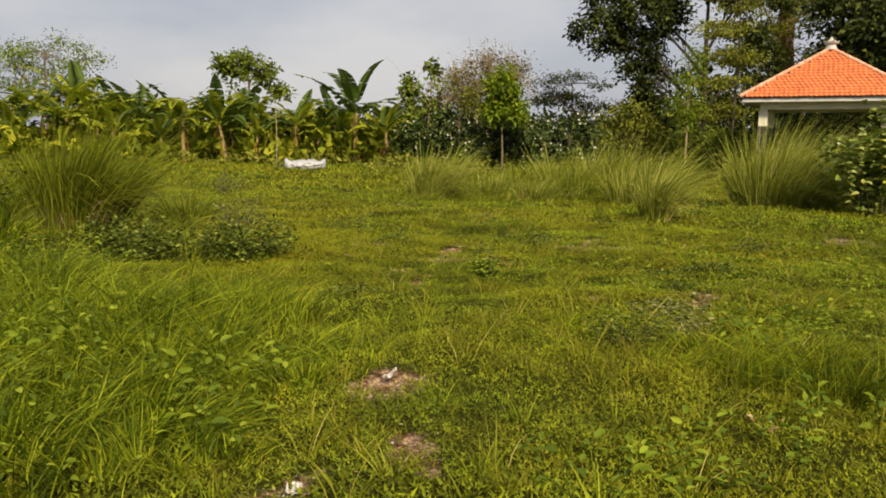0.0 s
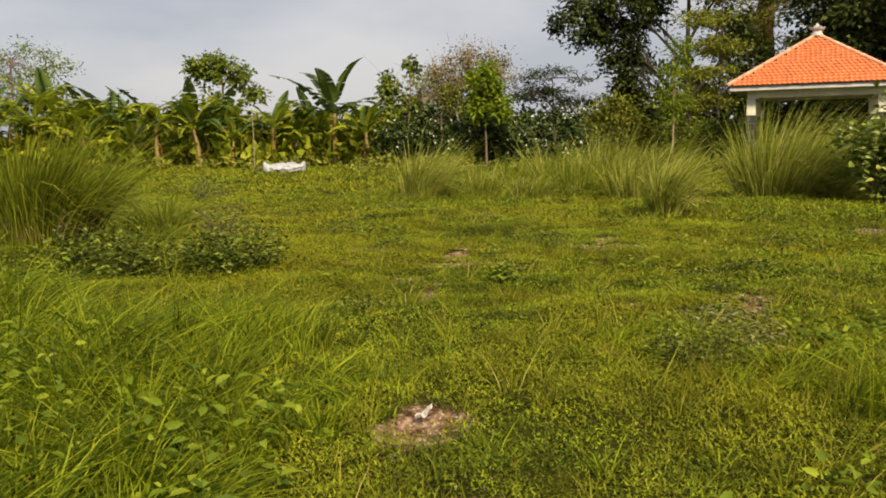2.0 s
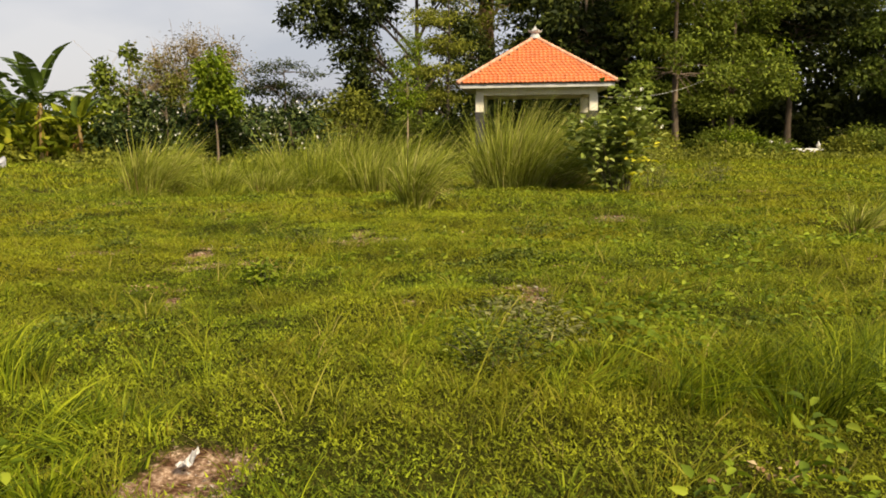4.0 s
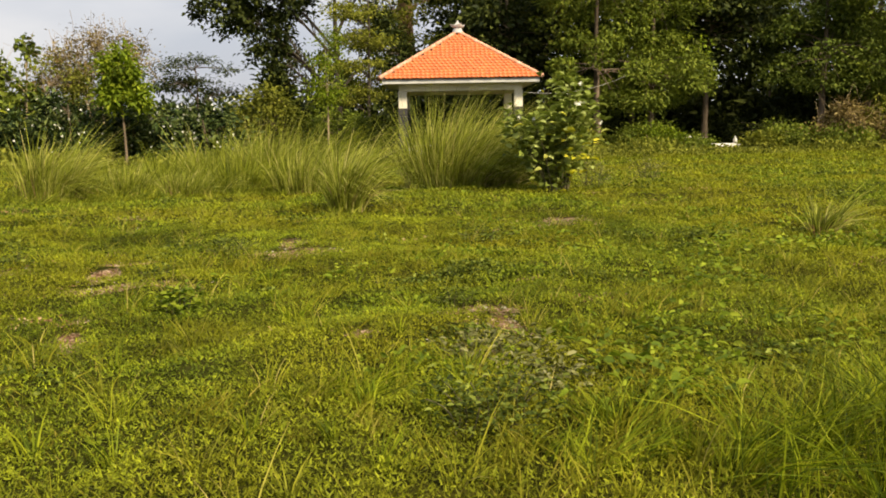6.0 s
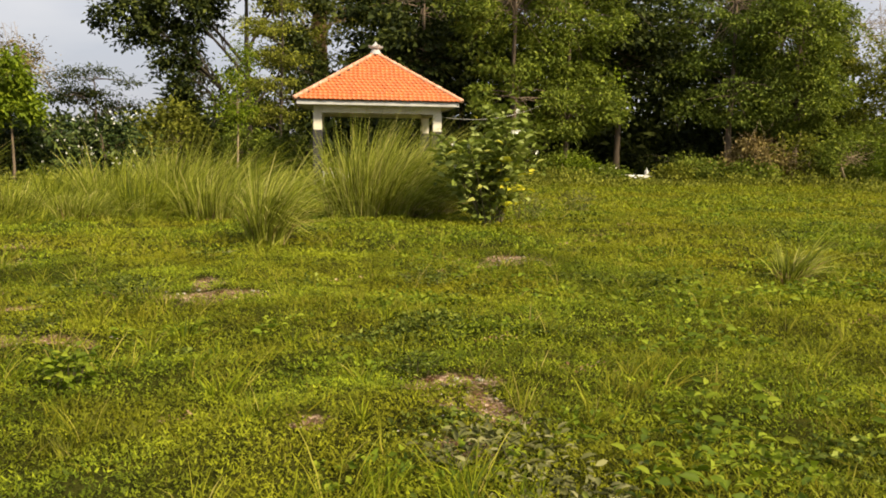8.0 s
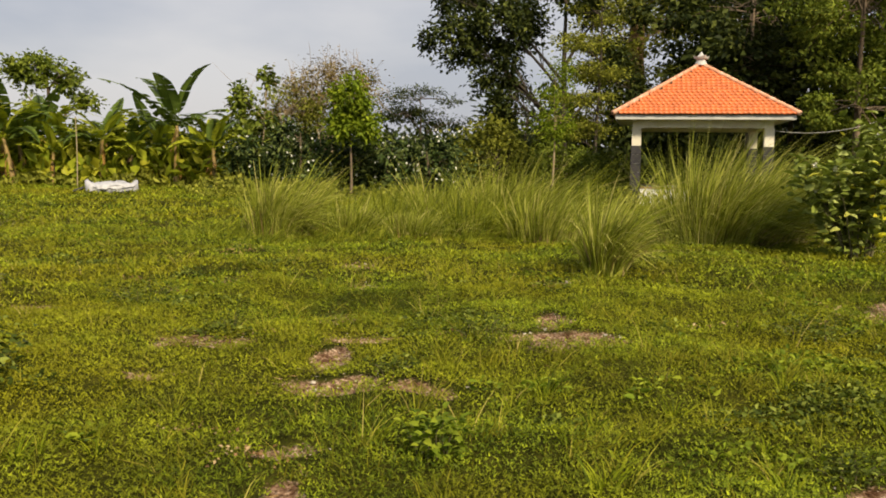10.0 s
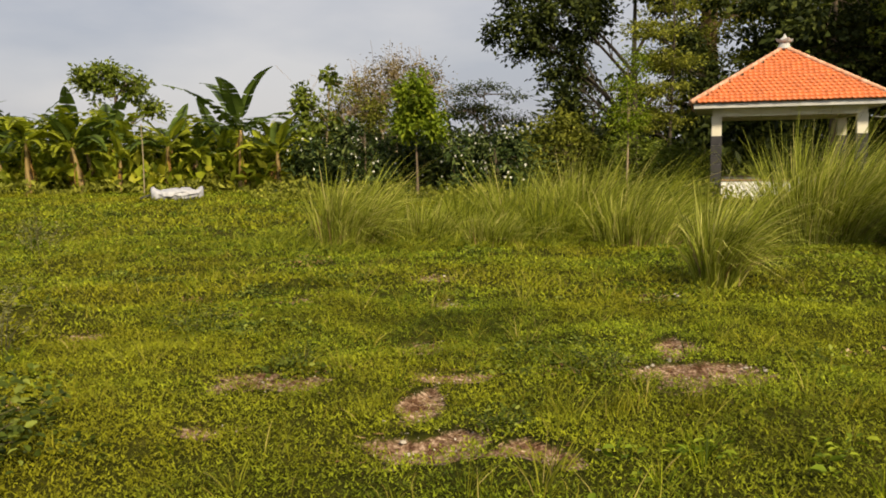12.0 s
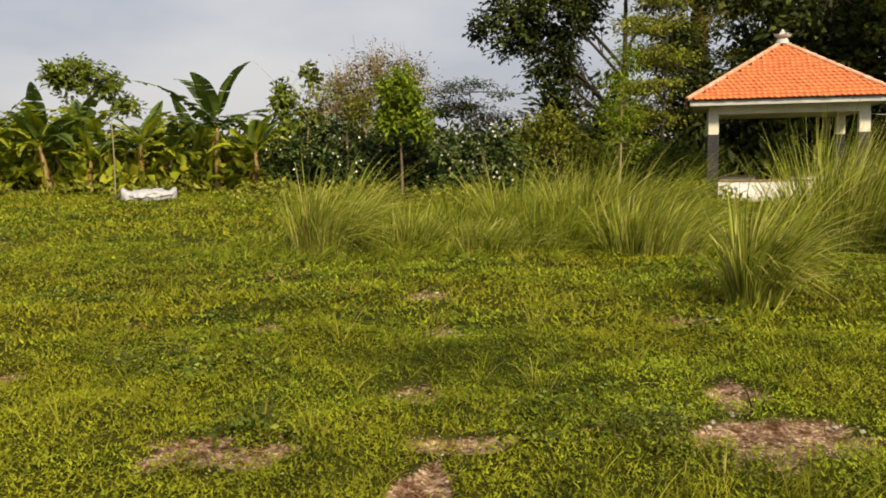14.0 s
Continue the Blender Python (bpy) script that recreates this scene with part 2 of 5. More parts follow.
M_CREAM = rough_material("cream_wall_paint", [(0.25, (0.58, 0.54, 0.43)), (0.6, (0.72, 0.68, 0.56)), (0.85, (0.78, 0.75, 0.64))], 1.6, 0.7, 0.1, 60)
M_WHITE = rough_material("white_wall_paint", [(0.25, (0.72, 0.71, 0.68)), (0.6, (0.82, 0.81, 0.79))], 1.8, 0.6, 0.1, 60)
M_FASCIA = rough_material("grey_fascia_board", [(0.25, (0.36, 0.36, 0.36)), (0.6, (0.50, 0.50, 0.49)), (0.85, (0.58, 0.57, 0.54))], 2.5, 0.6, 0.1, 50)
M_BLACKTILE = rough_material("black_glazed_tile", [(0.3, (0.02, 0.02, 0.022)), (0.7, (0.05, 0.045, 0.045))], 4.0, 0.3, 0.05, 30, per_object=0.2)
M_CONCRETE = rough_material("weathered_concrete", [(0.25, (0.24, 0.23, 0.21)), (0.6, (0.40, 0.38, 0.35)), (0.85, (0.5, 0.48, 0.45))], 3.0, 0.9, 0.3, 40)
M_COPING = rough_material("brown_coping", [(0.3, (0.22, 0.12, 0.07)), (0.7, (0.36, 0.22, 0.13))], 4.0, 0.6, 0.1, 40)
M_WOOD = rough_material("dark_brown_wood", [(0.3, (0.05, 0.032, 0.022)), (0.7, (0.11, 0.07, 0.045))], 3.0, 0.7, 0.2, 40)
M_SACK = rough_material("white_woven_plastic", [(0.25, (0.20, 0.21, 0.25)), (0.5, (0.35, 0.36, 0.40)), (0.75, (0.47, 0.47, 0.50))], 7.0, 0.5, 0.35, 25)
M_PAPER = rough_material("white_litter", [(0.3, (0.74, 0.72, 0.7)), (0.7, (0.85, 0.84, 0.82))], 20, 0.7, 0.2, 60)
M_STONE = rough_material("pale_stone", [(0.25, (0.26, 0.23, 0.19)), (0.6, (0.42, 0.38, 0.33)), (0.85, (0.55, 0.51, 0.46))], 9, 0.9, 0.4, 40, per_object=0.25)
M_BLACK = rough_material("black_rubber", [(0.3, (0.02, 0.02, 0.022)), (0.7, (0.05, 0.05, 0.05))], 8, 0.6, 0.2, 30)
M_WIRE = rough_material("grey_cable", [(0.3, (0.3, 0.3, 0.29)), (0.7, (0.42, 0.41, 0.39))], 8, 0.6, 0)
M_BAMBOO = rough_material("dry_bamboo", [(0.3, (0.22, 0.18, 0.10)), (0.7, (0.38, 0.31, 0.19))], 6, 0.6, 0.1, 30)


# ---- mesh helpers ----
def mesh_of(name, verts, faces, mat, smooth=False):
    """A mesh from an array of points and an array of faces, all with the same number of corners."""
    v, f = np.asarray(verts, np.float32).reshape(-1, 3), np.asarray(faces, np.int32)
    me = bpy.data.meshes.new(name)
    k = f.shape[1]
    me.vertices.add(len(v))
    me.vertices.foreach_set("co", v.ravel())
    me.loops.add(f.size)
    me.loops.foreach_set("vertex_index", f.ravel())
    me.polygons.add(len(f))
    me.polygons.foreach_set("loop_start", np.arange(len(f), dtype=np.int32) * k)
    me.polygons.foreach_set("loop_total", np.full(len(f), k, np.int32))
    if smooth:
        me.polygons.foreach_set("use_smooth", np.ones(len(f), bool))
    me.update(calc_edges=True)
    me.materials.append(mat)
    return me


def part_mesh(name, me, parent, label=""):
    ob = new(name, me)
    ob.parent = parent
    return tagged(ob, label)


def part(name, bm, mat, parent, label="", smooth=False):
    me = bpy.data.meshes.new(name)
    for f in bm.faces:
        f.smooth = smooth
    bm.to_mesh(me)
    bm.free()
    me.materials.append(mat)
    ob = new(name, me)
    if parent:
        ob.parent = parent
    return tagged(ob, label)


def empty(name, m, label, category, group="", kind=""):
    ob = new(name)
    ob.empty_display_size = 0.2
    ob.matrix_world = m
    return tagged(ob, label, category, group, kind)


def unit(a):
    return a / np.maximum(np.linalg.norm(a, axis=-1, keepdims=True), 1e-9)


def folded_leaves(p, d, length, width, rng, fold=0.25, facing=None):
    """Leaves with a crease: base, two sides, tip. Two triangles each."""
    n = len(p)
    d = unit(d)
    r = unit(rng.normal(size=(n, 3)) * (1.0 if facing is None else 0.32) + (np.array([0, 0, 1.2]) if facing is None else facing))
    side = unit(np.cross(d, r))
    up = np.cross(side, d)
    L, W = np.broadcast_to(length, n)[:, None], np.broadcast_to(width, n)[:, None]
    mid = p + d * L * 0.45
    v = np.stack([p, mid - side * W / 2 + up * W * fold, p + d * L - up * L * 0.1, mid + side * W / 2 + up * W * fold], 1)
    i = np.arange(n)[:, None] * 4
    f = np.stack([i + [0, 1, 2], i + [0, 2, 3]], 1).reshape(-1, 3)
    return v.reshape(-1, 3), f


def small_leaves(p, d, length, width, rng):
    """Tiny leaves, one pointed triangle each."""
    n = len(p)
    d = unit(d)
    side = unit(np.cross(d, unit(rng.normal(size=(n, 3)) * 0.45 + np.array([0, 0, 1.2]))))
    L, W = np.broadcast_to(length, n)[:, None], np.broadcast_to(width, n)[:, None]
    v = np.stack([p - side * W / 2, p + side * W / 2, p + d * L], 1)
    return v.reshape(-1, 3), np.arange(3 * n).reshape(-1, 3)


def ovate_leaves(p, d, length, width, rng, fold=0.2, droop=0.25):
    """Broad ovate leaves folded along the midrib, four quads each."""
    n = len(p)
    d = unit(d)
    r = unit(rng.normal(size=(n, 3)) * 0.5 + np.array([0, 0, 1.0]))
    side = unit(np.cross(d, r))
    up = np.cross(side, d)
    L, W = np.broadcast_to(length, n)[:, None], np.broadcast_to(width, n)[:, None]
    a, b, c = p, p + d * L * 0.5 - up * L * droop * 0.2, p + d * L - up * L * droop
    l1, l2 = p + d * L * 0.28 - side * W * 0.45 + up * W * fold, p + d * L * 0.68 - side * W * 0.4 + up * (W * fold - L * droop * 0.3)
    r1, r2 = p + d * L * 0.28 + side * W * 0.45 + up * W * fold, p + d * L * 0.68 + side * W * 0.4 + up * (W * fold - L * droop * 0.3)
    v = np.stack([a, b, c, l1, l2, r1, r2], 1)
    i = np.arange(n)[:, None] * 7
    f = np.stack([i + [0, 1, 3], i + [1, 4, 3], i + [1, 2, 4], i + [0, 5, 1], i + [1, 5, 6], i + [1, 6, 2]], 1).reshape(-1, 3)
    return v.reshape(-1, 3), f


def blades(p, d, length, width, bend, rng, seg=3):
    """Grass blades as tapering strips that arch over: p foot, d first direction, bend the sideways fall at the tip."""
    n = len(p)
    d = unit(d)
    side = unit(np.cross(d, rng.normal(size=(n, 3))))
    L, W = np.broadcast_to(length, n)[:, None], np.broadcast_to(width, n)[:, None]
    rows = []
    for k in range(seg + 1):
        s = k / seg
        c = p + d * L * s + bend * L * s * s
        w = W * (1 - s) ** 0.6 * 0.5 if k < seg else W * 0.03
        rows += [c - side * w, c + side * w]
    v = np.stack(rows, 1)
    i = np.arange(n)[:, None] * (2 * seg + 2)
    f = np.stack([i + [2 * k, 2 * k + 1, 2 * k + 3, 2 * k + 2] for k in range(seg)], 1).reshape(-1, 4)
    return v.reshape(-1, 3), f


def tubes(lines, sides=6):
    """Tapered tubes along lists of (point, radius)."""
    vs, fs, o = [], [], 0
    ang = np.arange(sides) * 2 * math.pi / sides
    for line in lines:
        pts = np.array([q[0] for q in line], float)
        rad = [q[1] for q in line]
        tan = np.gradient(pts, axis=0)
        for k in range(len(pts)):
            t = unit(tan[k])
            a = unit(np.cross(t, (0.31, 0.92, 0.2)))
            b = np.cross(t, a)
            vs.append(pts[k] + rad[k] * (np.cos(ang)[:, None] * a + np.sin(ang)[:, None] * b))
        for k in range(len(pts) - 1):
            for j in range(sides):
                j2 = (j + 1) % sides
                fs.append((o + k * sides + j, o + k * sides + j2, o + (k + 1) * sides + j2, o + (k + 1) * sides + j))
        o += len(pts) * sides
    return np.concatenate(vs), np.array(fs)


def box(bm, x0, x1, y0, y1, z0, z1, bevel=0.0):
    r = bmesh.ops.create_cube(bm, size=1, matrix=Matrix.Translation(((x0 + x1) / 2, (y0 + y1) / 2, (z0 + z1) / 2)) @ Matrix.Diagonal((x1 - x0, y1 - y0, z1 - z0, 1)))
    if bevel:
        es = list({e for v in r["verts"] for e in v.link_edges})
        bmesh.ops.bevel(bm, geom=es, offset=bevel, segments=2, affect="EDGES")
    return r["verts"]


# ---- ground ----
LATTICE = np.random.default_rng(77).uniform(0, 1, (64, 64))


def drift(x, y, size, layer=0):
    """Smooth noise between 0 and 1 over the field, with bumps of about the given size."""
    x, y = np.asarray(x, float), np.asarray(y, float)
    u, v = (x * 0.8 + y * 0.6) / size + 11.7 * layer + 400, (y * 0.8 - x * 0.6) / size + 5.3 * layer + 400
    i, j = np.floor(u), np.floor(v)
    fu, fv = u - i, v - j
    fu, fv = fu * fu * (3 - 2 * fu), fv * fv * (3 - 2 * fv)
    i, j = i.astype(int), j.astype(int)
    g = lambda p, q: LATTICE[(i + p) % 64, (j + q) % 64]
    return (g(0, 0) * (1 - fu) + g(1, 0) * fu) * (1 - fv) + (g(0, 1) * (1 - fu) + g(1, 1) * fu) * fv


def lie(x, y):
    """The ground's height: hummocky near the walker, falling a little towards the pavilion but not towards the banana grove."""
    x, y = np.asarray(x, float), np.asarray(y, float)
    s = np.clip((y - 14) / 14, 0, 1)
    z = -0.3 * s * s * (3 - 2 * s) * np.clip((x + 13) / 10, 0.05, 1)
    near = np.exp(-((x / 22.0) ** 2 + ((y - 14) / 22.0) ** 2))
    hum = 0.09 * (drift(x, y, 0.6) - 0.5) + 0.05 * (drift(x, y, 0.27, 1) - 0.5) + 0.1 * (drift(x, y, 1.9, 2) - 0.5)
    return z + near * (hum + 0.025)


# worn places: x, y, half sizes, turn in degrees
WORN = [(-1.40, 4.33, 0.18, 0.42, 10), (-0.97, 3.34, 0.12, 0.24, 15), (-1.35, 2.95, 0.13, 0.13, 0), (-2.24, 10.54, 0.2, 0.16, 0),
        (-2.37, 9.98, 0.09, 0.3, -8), (-2.3, 9.16, 0.25, 0.17, 0), (-2.08, 9.42, 0.13, 0.15, 0), (-1.71, 9.15, 0.2, 0.12, 0), (-3.40, 10.3, 0.26, 0.25, 0),
        (-0.72, 10.62, 0.43, 0.32, -6), (-0.76, 11.36, 0.1, 0.26, 0), (0.34, 7.72, 0.24, 0.15, -12), (0.42, 7.28, 0.13, 0.28, 0),
        (2.45, 12.05, 0.42, 0.36, 0), (-2.9, 14.6, 0.18, 0.35, 0), (-2.58, 12.95, 0.14, 0.13, 0), (-0.6, 13.5, 0.2, 0.27, 0),
        (-4.08, 12.85, 0.2, 0.2, 0), (-2.27, 8.1, 0.14, 0.1, 0), (-2.12, 7.5, 0.07, 0.26, 10), (0.05, 6.73, 0.17, 0.12, 0),
        (-5.42, 11.66, 0.16, 0.16, 0), (-2.59, 11.55, 0.12, 0.17, 0), (-0.47, 7.12, 0.09, 0.08, 0), (-3.42, 9.41, 0.12, 0.1, 0), (0.2, 7.3, 0.1, 0.2, 20)]


def bare(x, y):
    """0 where growth covers the soil, 1 where it is worn away; ragged at the edges."""
    x, y = np.asarray(x, float), np.asarray(y, float)
    wob = 1.1 * (drift(x, y, 0.23, 3) - 0.5) + 0.9 * (drift(x, y, 0.09, 4) - 0.5) + 0.5 * (drift(x, y, 0.045, 5) - 0.5)
    m = np.zeros(np.broadcast(x, y).shape)
    for cx, cy, rx, ry, a in WORN:
        c, s = math.cos(radians(a)), math.sin(radians(a))
        dx, dy = x - cx, y - cy
        q = np.hypot((dx * c + dy * s) / rx, (dy * c - dx * s) / ry) + wob
        m = np.maximum(m, np.clip(1.4 - q, 0, 1))
    return m


def axis_steps(lo, hi, fine, far):
    mid = list(np.arange(lo, hi + 1e-6, fine))
    a, b, g = [lo], [hi], fine
    while b[-1] < far:
        g *= 1.35
        a.append(a[-1] - g)
        b.append(b[-1] + g)
    return np.array(a[:0:-1] + mid + b[1:])


def build_ground():
    xs, ys = axis_steps(-6.2, 5.0, 0.07, 1800), axis_steps(1.6, 15.6, 0.07, 1800)
    X, Y = np.meshgrid(xs, ys)
    Z = lie(X, Y)
    B = bare(X, Y)
    Z = Z - 0.045 * B
    nx, ny = len(xs), len(ys)
    i = (np.arange(ny - 1)[:, None] * nx + np.arange(nx - 1)[None, :]).ravel()
    me = mesh_of("ground", np.stack([X, Y, Z], -1), np.stack([i, i + 1, i + nx + 1, i + nx], 1), M_GROUND, True)
    at = me.attributes.new("bare", "FLOAT", "POINT")
    at.data.foreach_set("value", B.ravel().astype(np.float32))
    tagged(new("ground", me), "grassy field with worn sandy patches", "ground", kind="structure")


build_ground()


# ---- pavilion ----
def build_pavilion(x, y, z, turn):
    top = empty("pavilion", pose(x, y, z, 0, 0, turn), "open pavilion with an orange tiled hip roof on cream columns", "pavilion")
    half, eave, apex, col = 2.93, 3.27, 5.22, 2.2
    # floor slab and step
    bm = bmesh.new()
    box(bm, -2.65, 2.65, -2.65, 2.65, -0.15, 0.06, 0.015)
    part("floor_slab", bm, M_CONCRETE, top, "grey concrete floor slab")
    # columns: painted upper half, black tiles below
    for cx in (-col, col):
        for cy in (-col, col):
            bm = bmesh.new()
            box(bm, cx - 0.16, cx + 0.16, cy - 0.16, cy + 0.16, 0.06, 2.86, 0.012)
            c = part("column", bm, M_CREAM, top, "cream painted column with black tiles on its lower half")
            bm = bmesh.new()
            for k in range(7):
                box(bm, cx - 0.175, cx + 0.175, cy - 0.175, cy + 0.175, 0.06 + k * 0.31, 0.06 + k * 0.31 + 0.303, 0.008)
            part("tile_cladding", bm, M_BLACKTILE, c, "glossy black tiles")
    # ring beam and ceiling
    for a in range(4):
        bm = bmesh.new()
        e = 0.0 if a % 2 else 0.14
        box(bm, -col - e, col + e, -col - 0.135, -col + 0.135, 2.85, 3.13, 0.01)
        bmesh.ops.rotate(bm, verts=bm.verts, cent=(0, 0, 0), matrix=Matrix.Rotation(a * math.pi / 2, 3, "Z"))
        part("ring_beam", bm, M_CREAM, top)
    bm = bmesh.new()
    box(bm, -half + 0.06, half - 0.06, -half + 0.06, half - 0.06, 3.135, 3.16)
    part("soffit", bm, M_CREAM, top, "cream boarded soffit")
    # fascia boards
    for a in range(4):
        bm = bmesh.new()
        e = half if a % 2 else half - 0.042
        box(bm, -e, e, -half, -half + 0.04, 3.11, 3.27, 0.006)
        bmesh.ops.rotate(bm, verts=bm.verts, cent=(0, 0, 0), matrix=Matrix.Rotation(a * math.pi / 2, 3, "Z"))
        part("fascia", bm, M_FASCIA, top, "grey painted fascia board")
    # low white walls with coping on the four sides (an opening at the back)
    for a in range(4):
        runs = [(-col + 0.18, col - 0.18)] if a in (0, 1, 3) else [(-col + 0.18, -0.6), (0.6, col - 0.18)]
        turned = Matrix.Rotation(a * math.pi / 2, 3, "Z")
        for r0, r1 in runs:
            bm = bmesh.new()
            box(bm, r0, r1, -col - 0.06, -col + 0.06, 0.06, 0.72, 0.008)
            bmesh.ops.rotate(bm, verts=bm.verts, cent=(0, 0, 0), matrix=turned)
            w = part("low_wall", bm, M_WHITE, top, "low white painted wall")
            bm = bmesh.new()
            box(bm, r0, r1, -col - 0.1, -col + 0.1, 0.722, 0.775, 0.01)
            bmesh.ops.rotate(bm, verts=bm.verts, cent=(0, 0, 0), matrix=turned)
            part("coping", bm, M_COPING, w, "brown coping")
    # roof deck
    o = half + 0.06
    deck = bmesh.new()
    vs = [deck.verts.new(q) for q in ((-o, -o, eave), (o, -o, eave), (o, o, eave), (-o, o, eave), (0, 0, apex))]
    for a in range(4):
        deck.faces.new((vs[a], vs[(a + 1) % 4], vs[4]))
    deck.faces.new(vs[3::-1])
    roof = part("roof", deck, M_WOOD, top, "hip roof under orange clay tiles")
    # tiles, course by course: the front slope's are pieces of their own, the rest joined
    rows, o2 = 17, half + 0.1
    slope = math.hypot(o2, apex - eave)
    course = slope / rows
    pitch = math.atan2(apex - eave, o2)
    tw = 0.17

    def tile_mesh(width):
        bm = bmesh.new()
        n = 6
        up = []
        for k in range(n + 1):
            u = -width / 2 + width * k / n
            h = 0.012 * math.cos(k / n * 2 * math.pi) + 0.005
            up.append((u, h))
        ring = []
        for v, lift in ((0.0, 0.05), (course * 1.1, 0.006)):
            ring.append([bm.verts.new((u, v, h + lift)) for u, h in up])
        under = [bm.verts.new((u, 0.004, h + 0.006)) for u, h in up]
        for k in range(n):
            bm.faces.new((ring[0][k], ring[0][k + 1], ring[1][k + 1], ring[1][k]))
            bm.faces.new((under[k + 1], ring[0][k + 1], ring[0][k], under[k]))
        me = bpy.data.meshes.new("tile")
        for f in bm.faces:
            f.smooth = True
        bm.to_mesh(me)
        bm.free()
        me.materials.append(M_TILE)
        return me

    whole = tile_mesh(tw + 0.004)
    rng = random.Random(5)
    base = np.zeros(len(whole.vertices) * 3, np.float32)
    whole.vertices.foreach_get("co", base)
    base = base.reshape(-1, 3)
    quads = np.array([list(p.vertices) for p in whole.polygons])
    joined_v, joined_f, off = [], [], 0
    count = 0
    for a in range(4):
        rot = Matrix.Rotation(a * math.pi / 2, 4, "Z")
        for r in range(rows):
            v = r * course
            w = o2 * (1 - (v + course * 0.55) / slope)
            n = max(1, int(2 * w / tw + 0.7 - (0 if r % 2 else 0.5)))
            for k in range(n):
                u = (k - (n - 1) / 2) * tw + (0 if r % 2 else tw * 0.5)
                m = rot @ Matrix.Translation((u, -o2 + v * math.cos(pitch), eave + 0.015 + v * math.sin(pitch))) @ Matrix.Rotation(pitch, 4, "X") @ Matrix.Rotation(radians(rng.uniform(-0.8, 0.8)), 4, "Z") @ Matrix.Translation((0, rng.uniform(-0.008, 0.008), rng.uniform(0, 0.006)))
                if a == 0 and count < 300:
                    t = new("tile", whole)
                    t.parent = roof
                    t.matrix_local = m
                    count += 1
                else:
                    q = base @ np.array(m.to_3x3()).T + np.array(m.translation)
                    joined_v.append(q)
                    joined_f.append(quads + off)
                    off += len(base)
    jt = part_mesh("roof_tiling", mesh_of("roof_tiling", np.concatenate(joined_v), np.concatenate(joined_f), M_TILE, True), roof, "orange clay tiles")
    tagged(jt, kind="stuff")
    # hip caps in mortar
    for sx, sy in ((-1, -1), (1, -1), (1, 1), (-1, 1)):
        n = 13
        for k in range(n):
            p0 = np.array([sx * o2, sy * o2, eave + 0.05]) * (1 - k / n) + np.array([0, 0, apex + 0.06]) * (k / n)
            p1 = np.array([sx * o2, sy * o2, eave + 0.05]) * (1 - (k + 1.12) / n) + np.array([0, 0, apex + 0.06]) * ((k + 1.12) / n)
            part_mesh("hip_cap", mesh_of("hip_cap", *tubes([[(p0, 0.045), (p0 * 0.98 + p1 * 0.02, 0.085), (p1, 0.068)]], 8), M_RIDGE), roof, "pale mortared hip cap tile")
    # finial: collar with four upturned horns and a spike
    bm = bmesh.new()
    bmesh.ops.create_cone(bm, cap_ends=True, segments=16, radius1=0.24, radius2=0.15, depth=0.2, matrix=Matrix.Translation((0, 0, apex + 0.1)))
    rings = []
    for h, r0, r1 in ((0.19, 0.14, 0.16), (0.24, 0.22, 0.28), (0.29, 0.24, 0.33), (0.29, 0.18, 0.28), (0.34, 0.12, 0.13), (0.42, 0.06, 0.06), (0.5, 0.012, 0.012)):
        rings.append([bm.verts.new(((r1 if k % 2 == 0 else r0) * math.cos(k * math.pi / 4 + 0.38), (r1 if k % 2 == 0 else r0) * math.sin(k * math.pi / 4 + 0.38), apex + h + (0.06 if (k % 2 == 0 and r1 > 0.3) else 0))) for k in range(8)])
    for lo, hi in zip(rings, rings[1:]):
        for k in range(8):
            bm.faces.new((lo[k], lo[(k + 1) % 8], hi[(k + 1) % 8], hi[k]))
    bm.faces.new(rings[-1])
    bm.faces.new(rings[0][::-1])
    bmesh.ops.recalc_face_normals(bm, faces=bm.faces)
    part("finial", bm, M_FASCIA, roof, "pale grey horned finial")
    return top


build_pavilion(6.59, 36.3, -0.38, -10.6)


# cable from the pavilion's corner to the trees
def build_cable(a, b, sag):
    a, b = np.array(a), np.array(b)
    line = [(a + (b - a) * s + np.array([0, 0, -4 * sag * s * (1 - s)]), 0.009) for s in np.linspace(0, 1, 17)]
    tagged(new("overhead_cable", mesh_of("overhead_cable", *tubes([line], 5), M_WIRE, True)), "thin grey cable slung from the pavilion to the trees", "cable")


build_cable((8.45, 33.72, 2.4), (15.8, 40.6, 3.4), 0.35)


# ---- trees ----
def curve3(p0, p1, p2, r0, r1, n=6):
    p0, p1, p2 = np.array(p0), np.array(p1), np.array(p2)
    return [((1 - s) ** 2 * p0 + 2 * s * (1 - s) * p1 + s * s * p2, r0 + (r1 - r0) * s) for s in np.linspace(0, 1, n)]


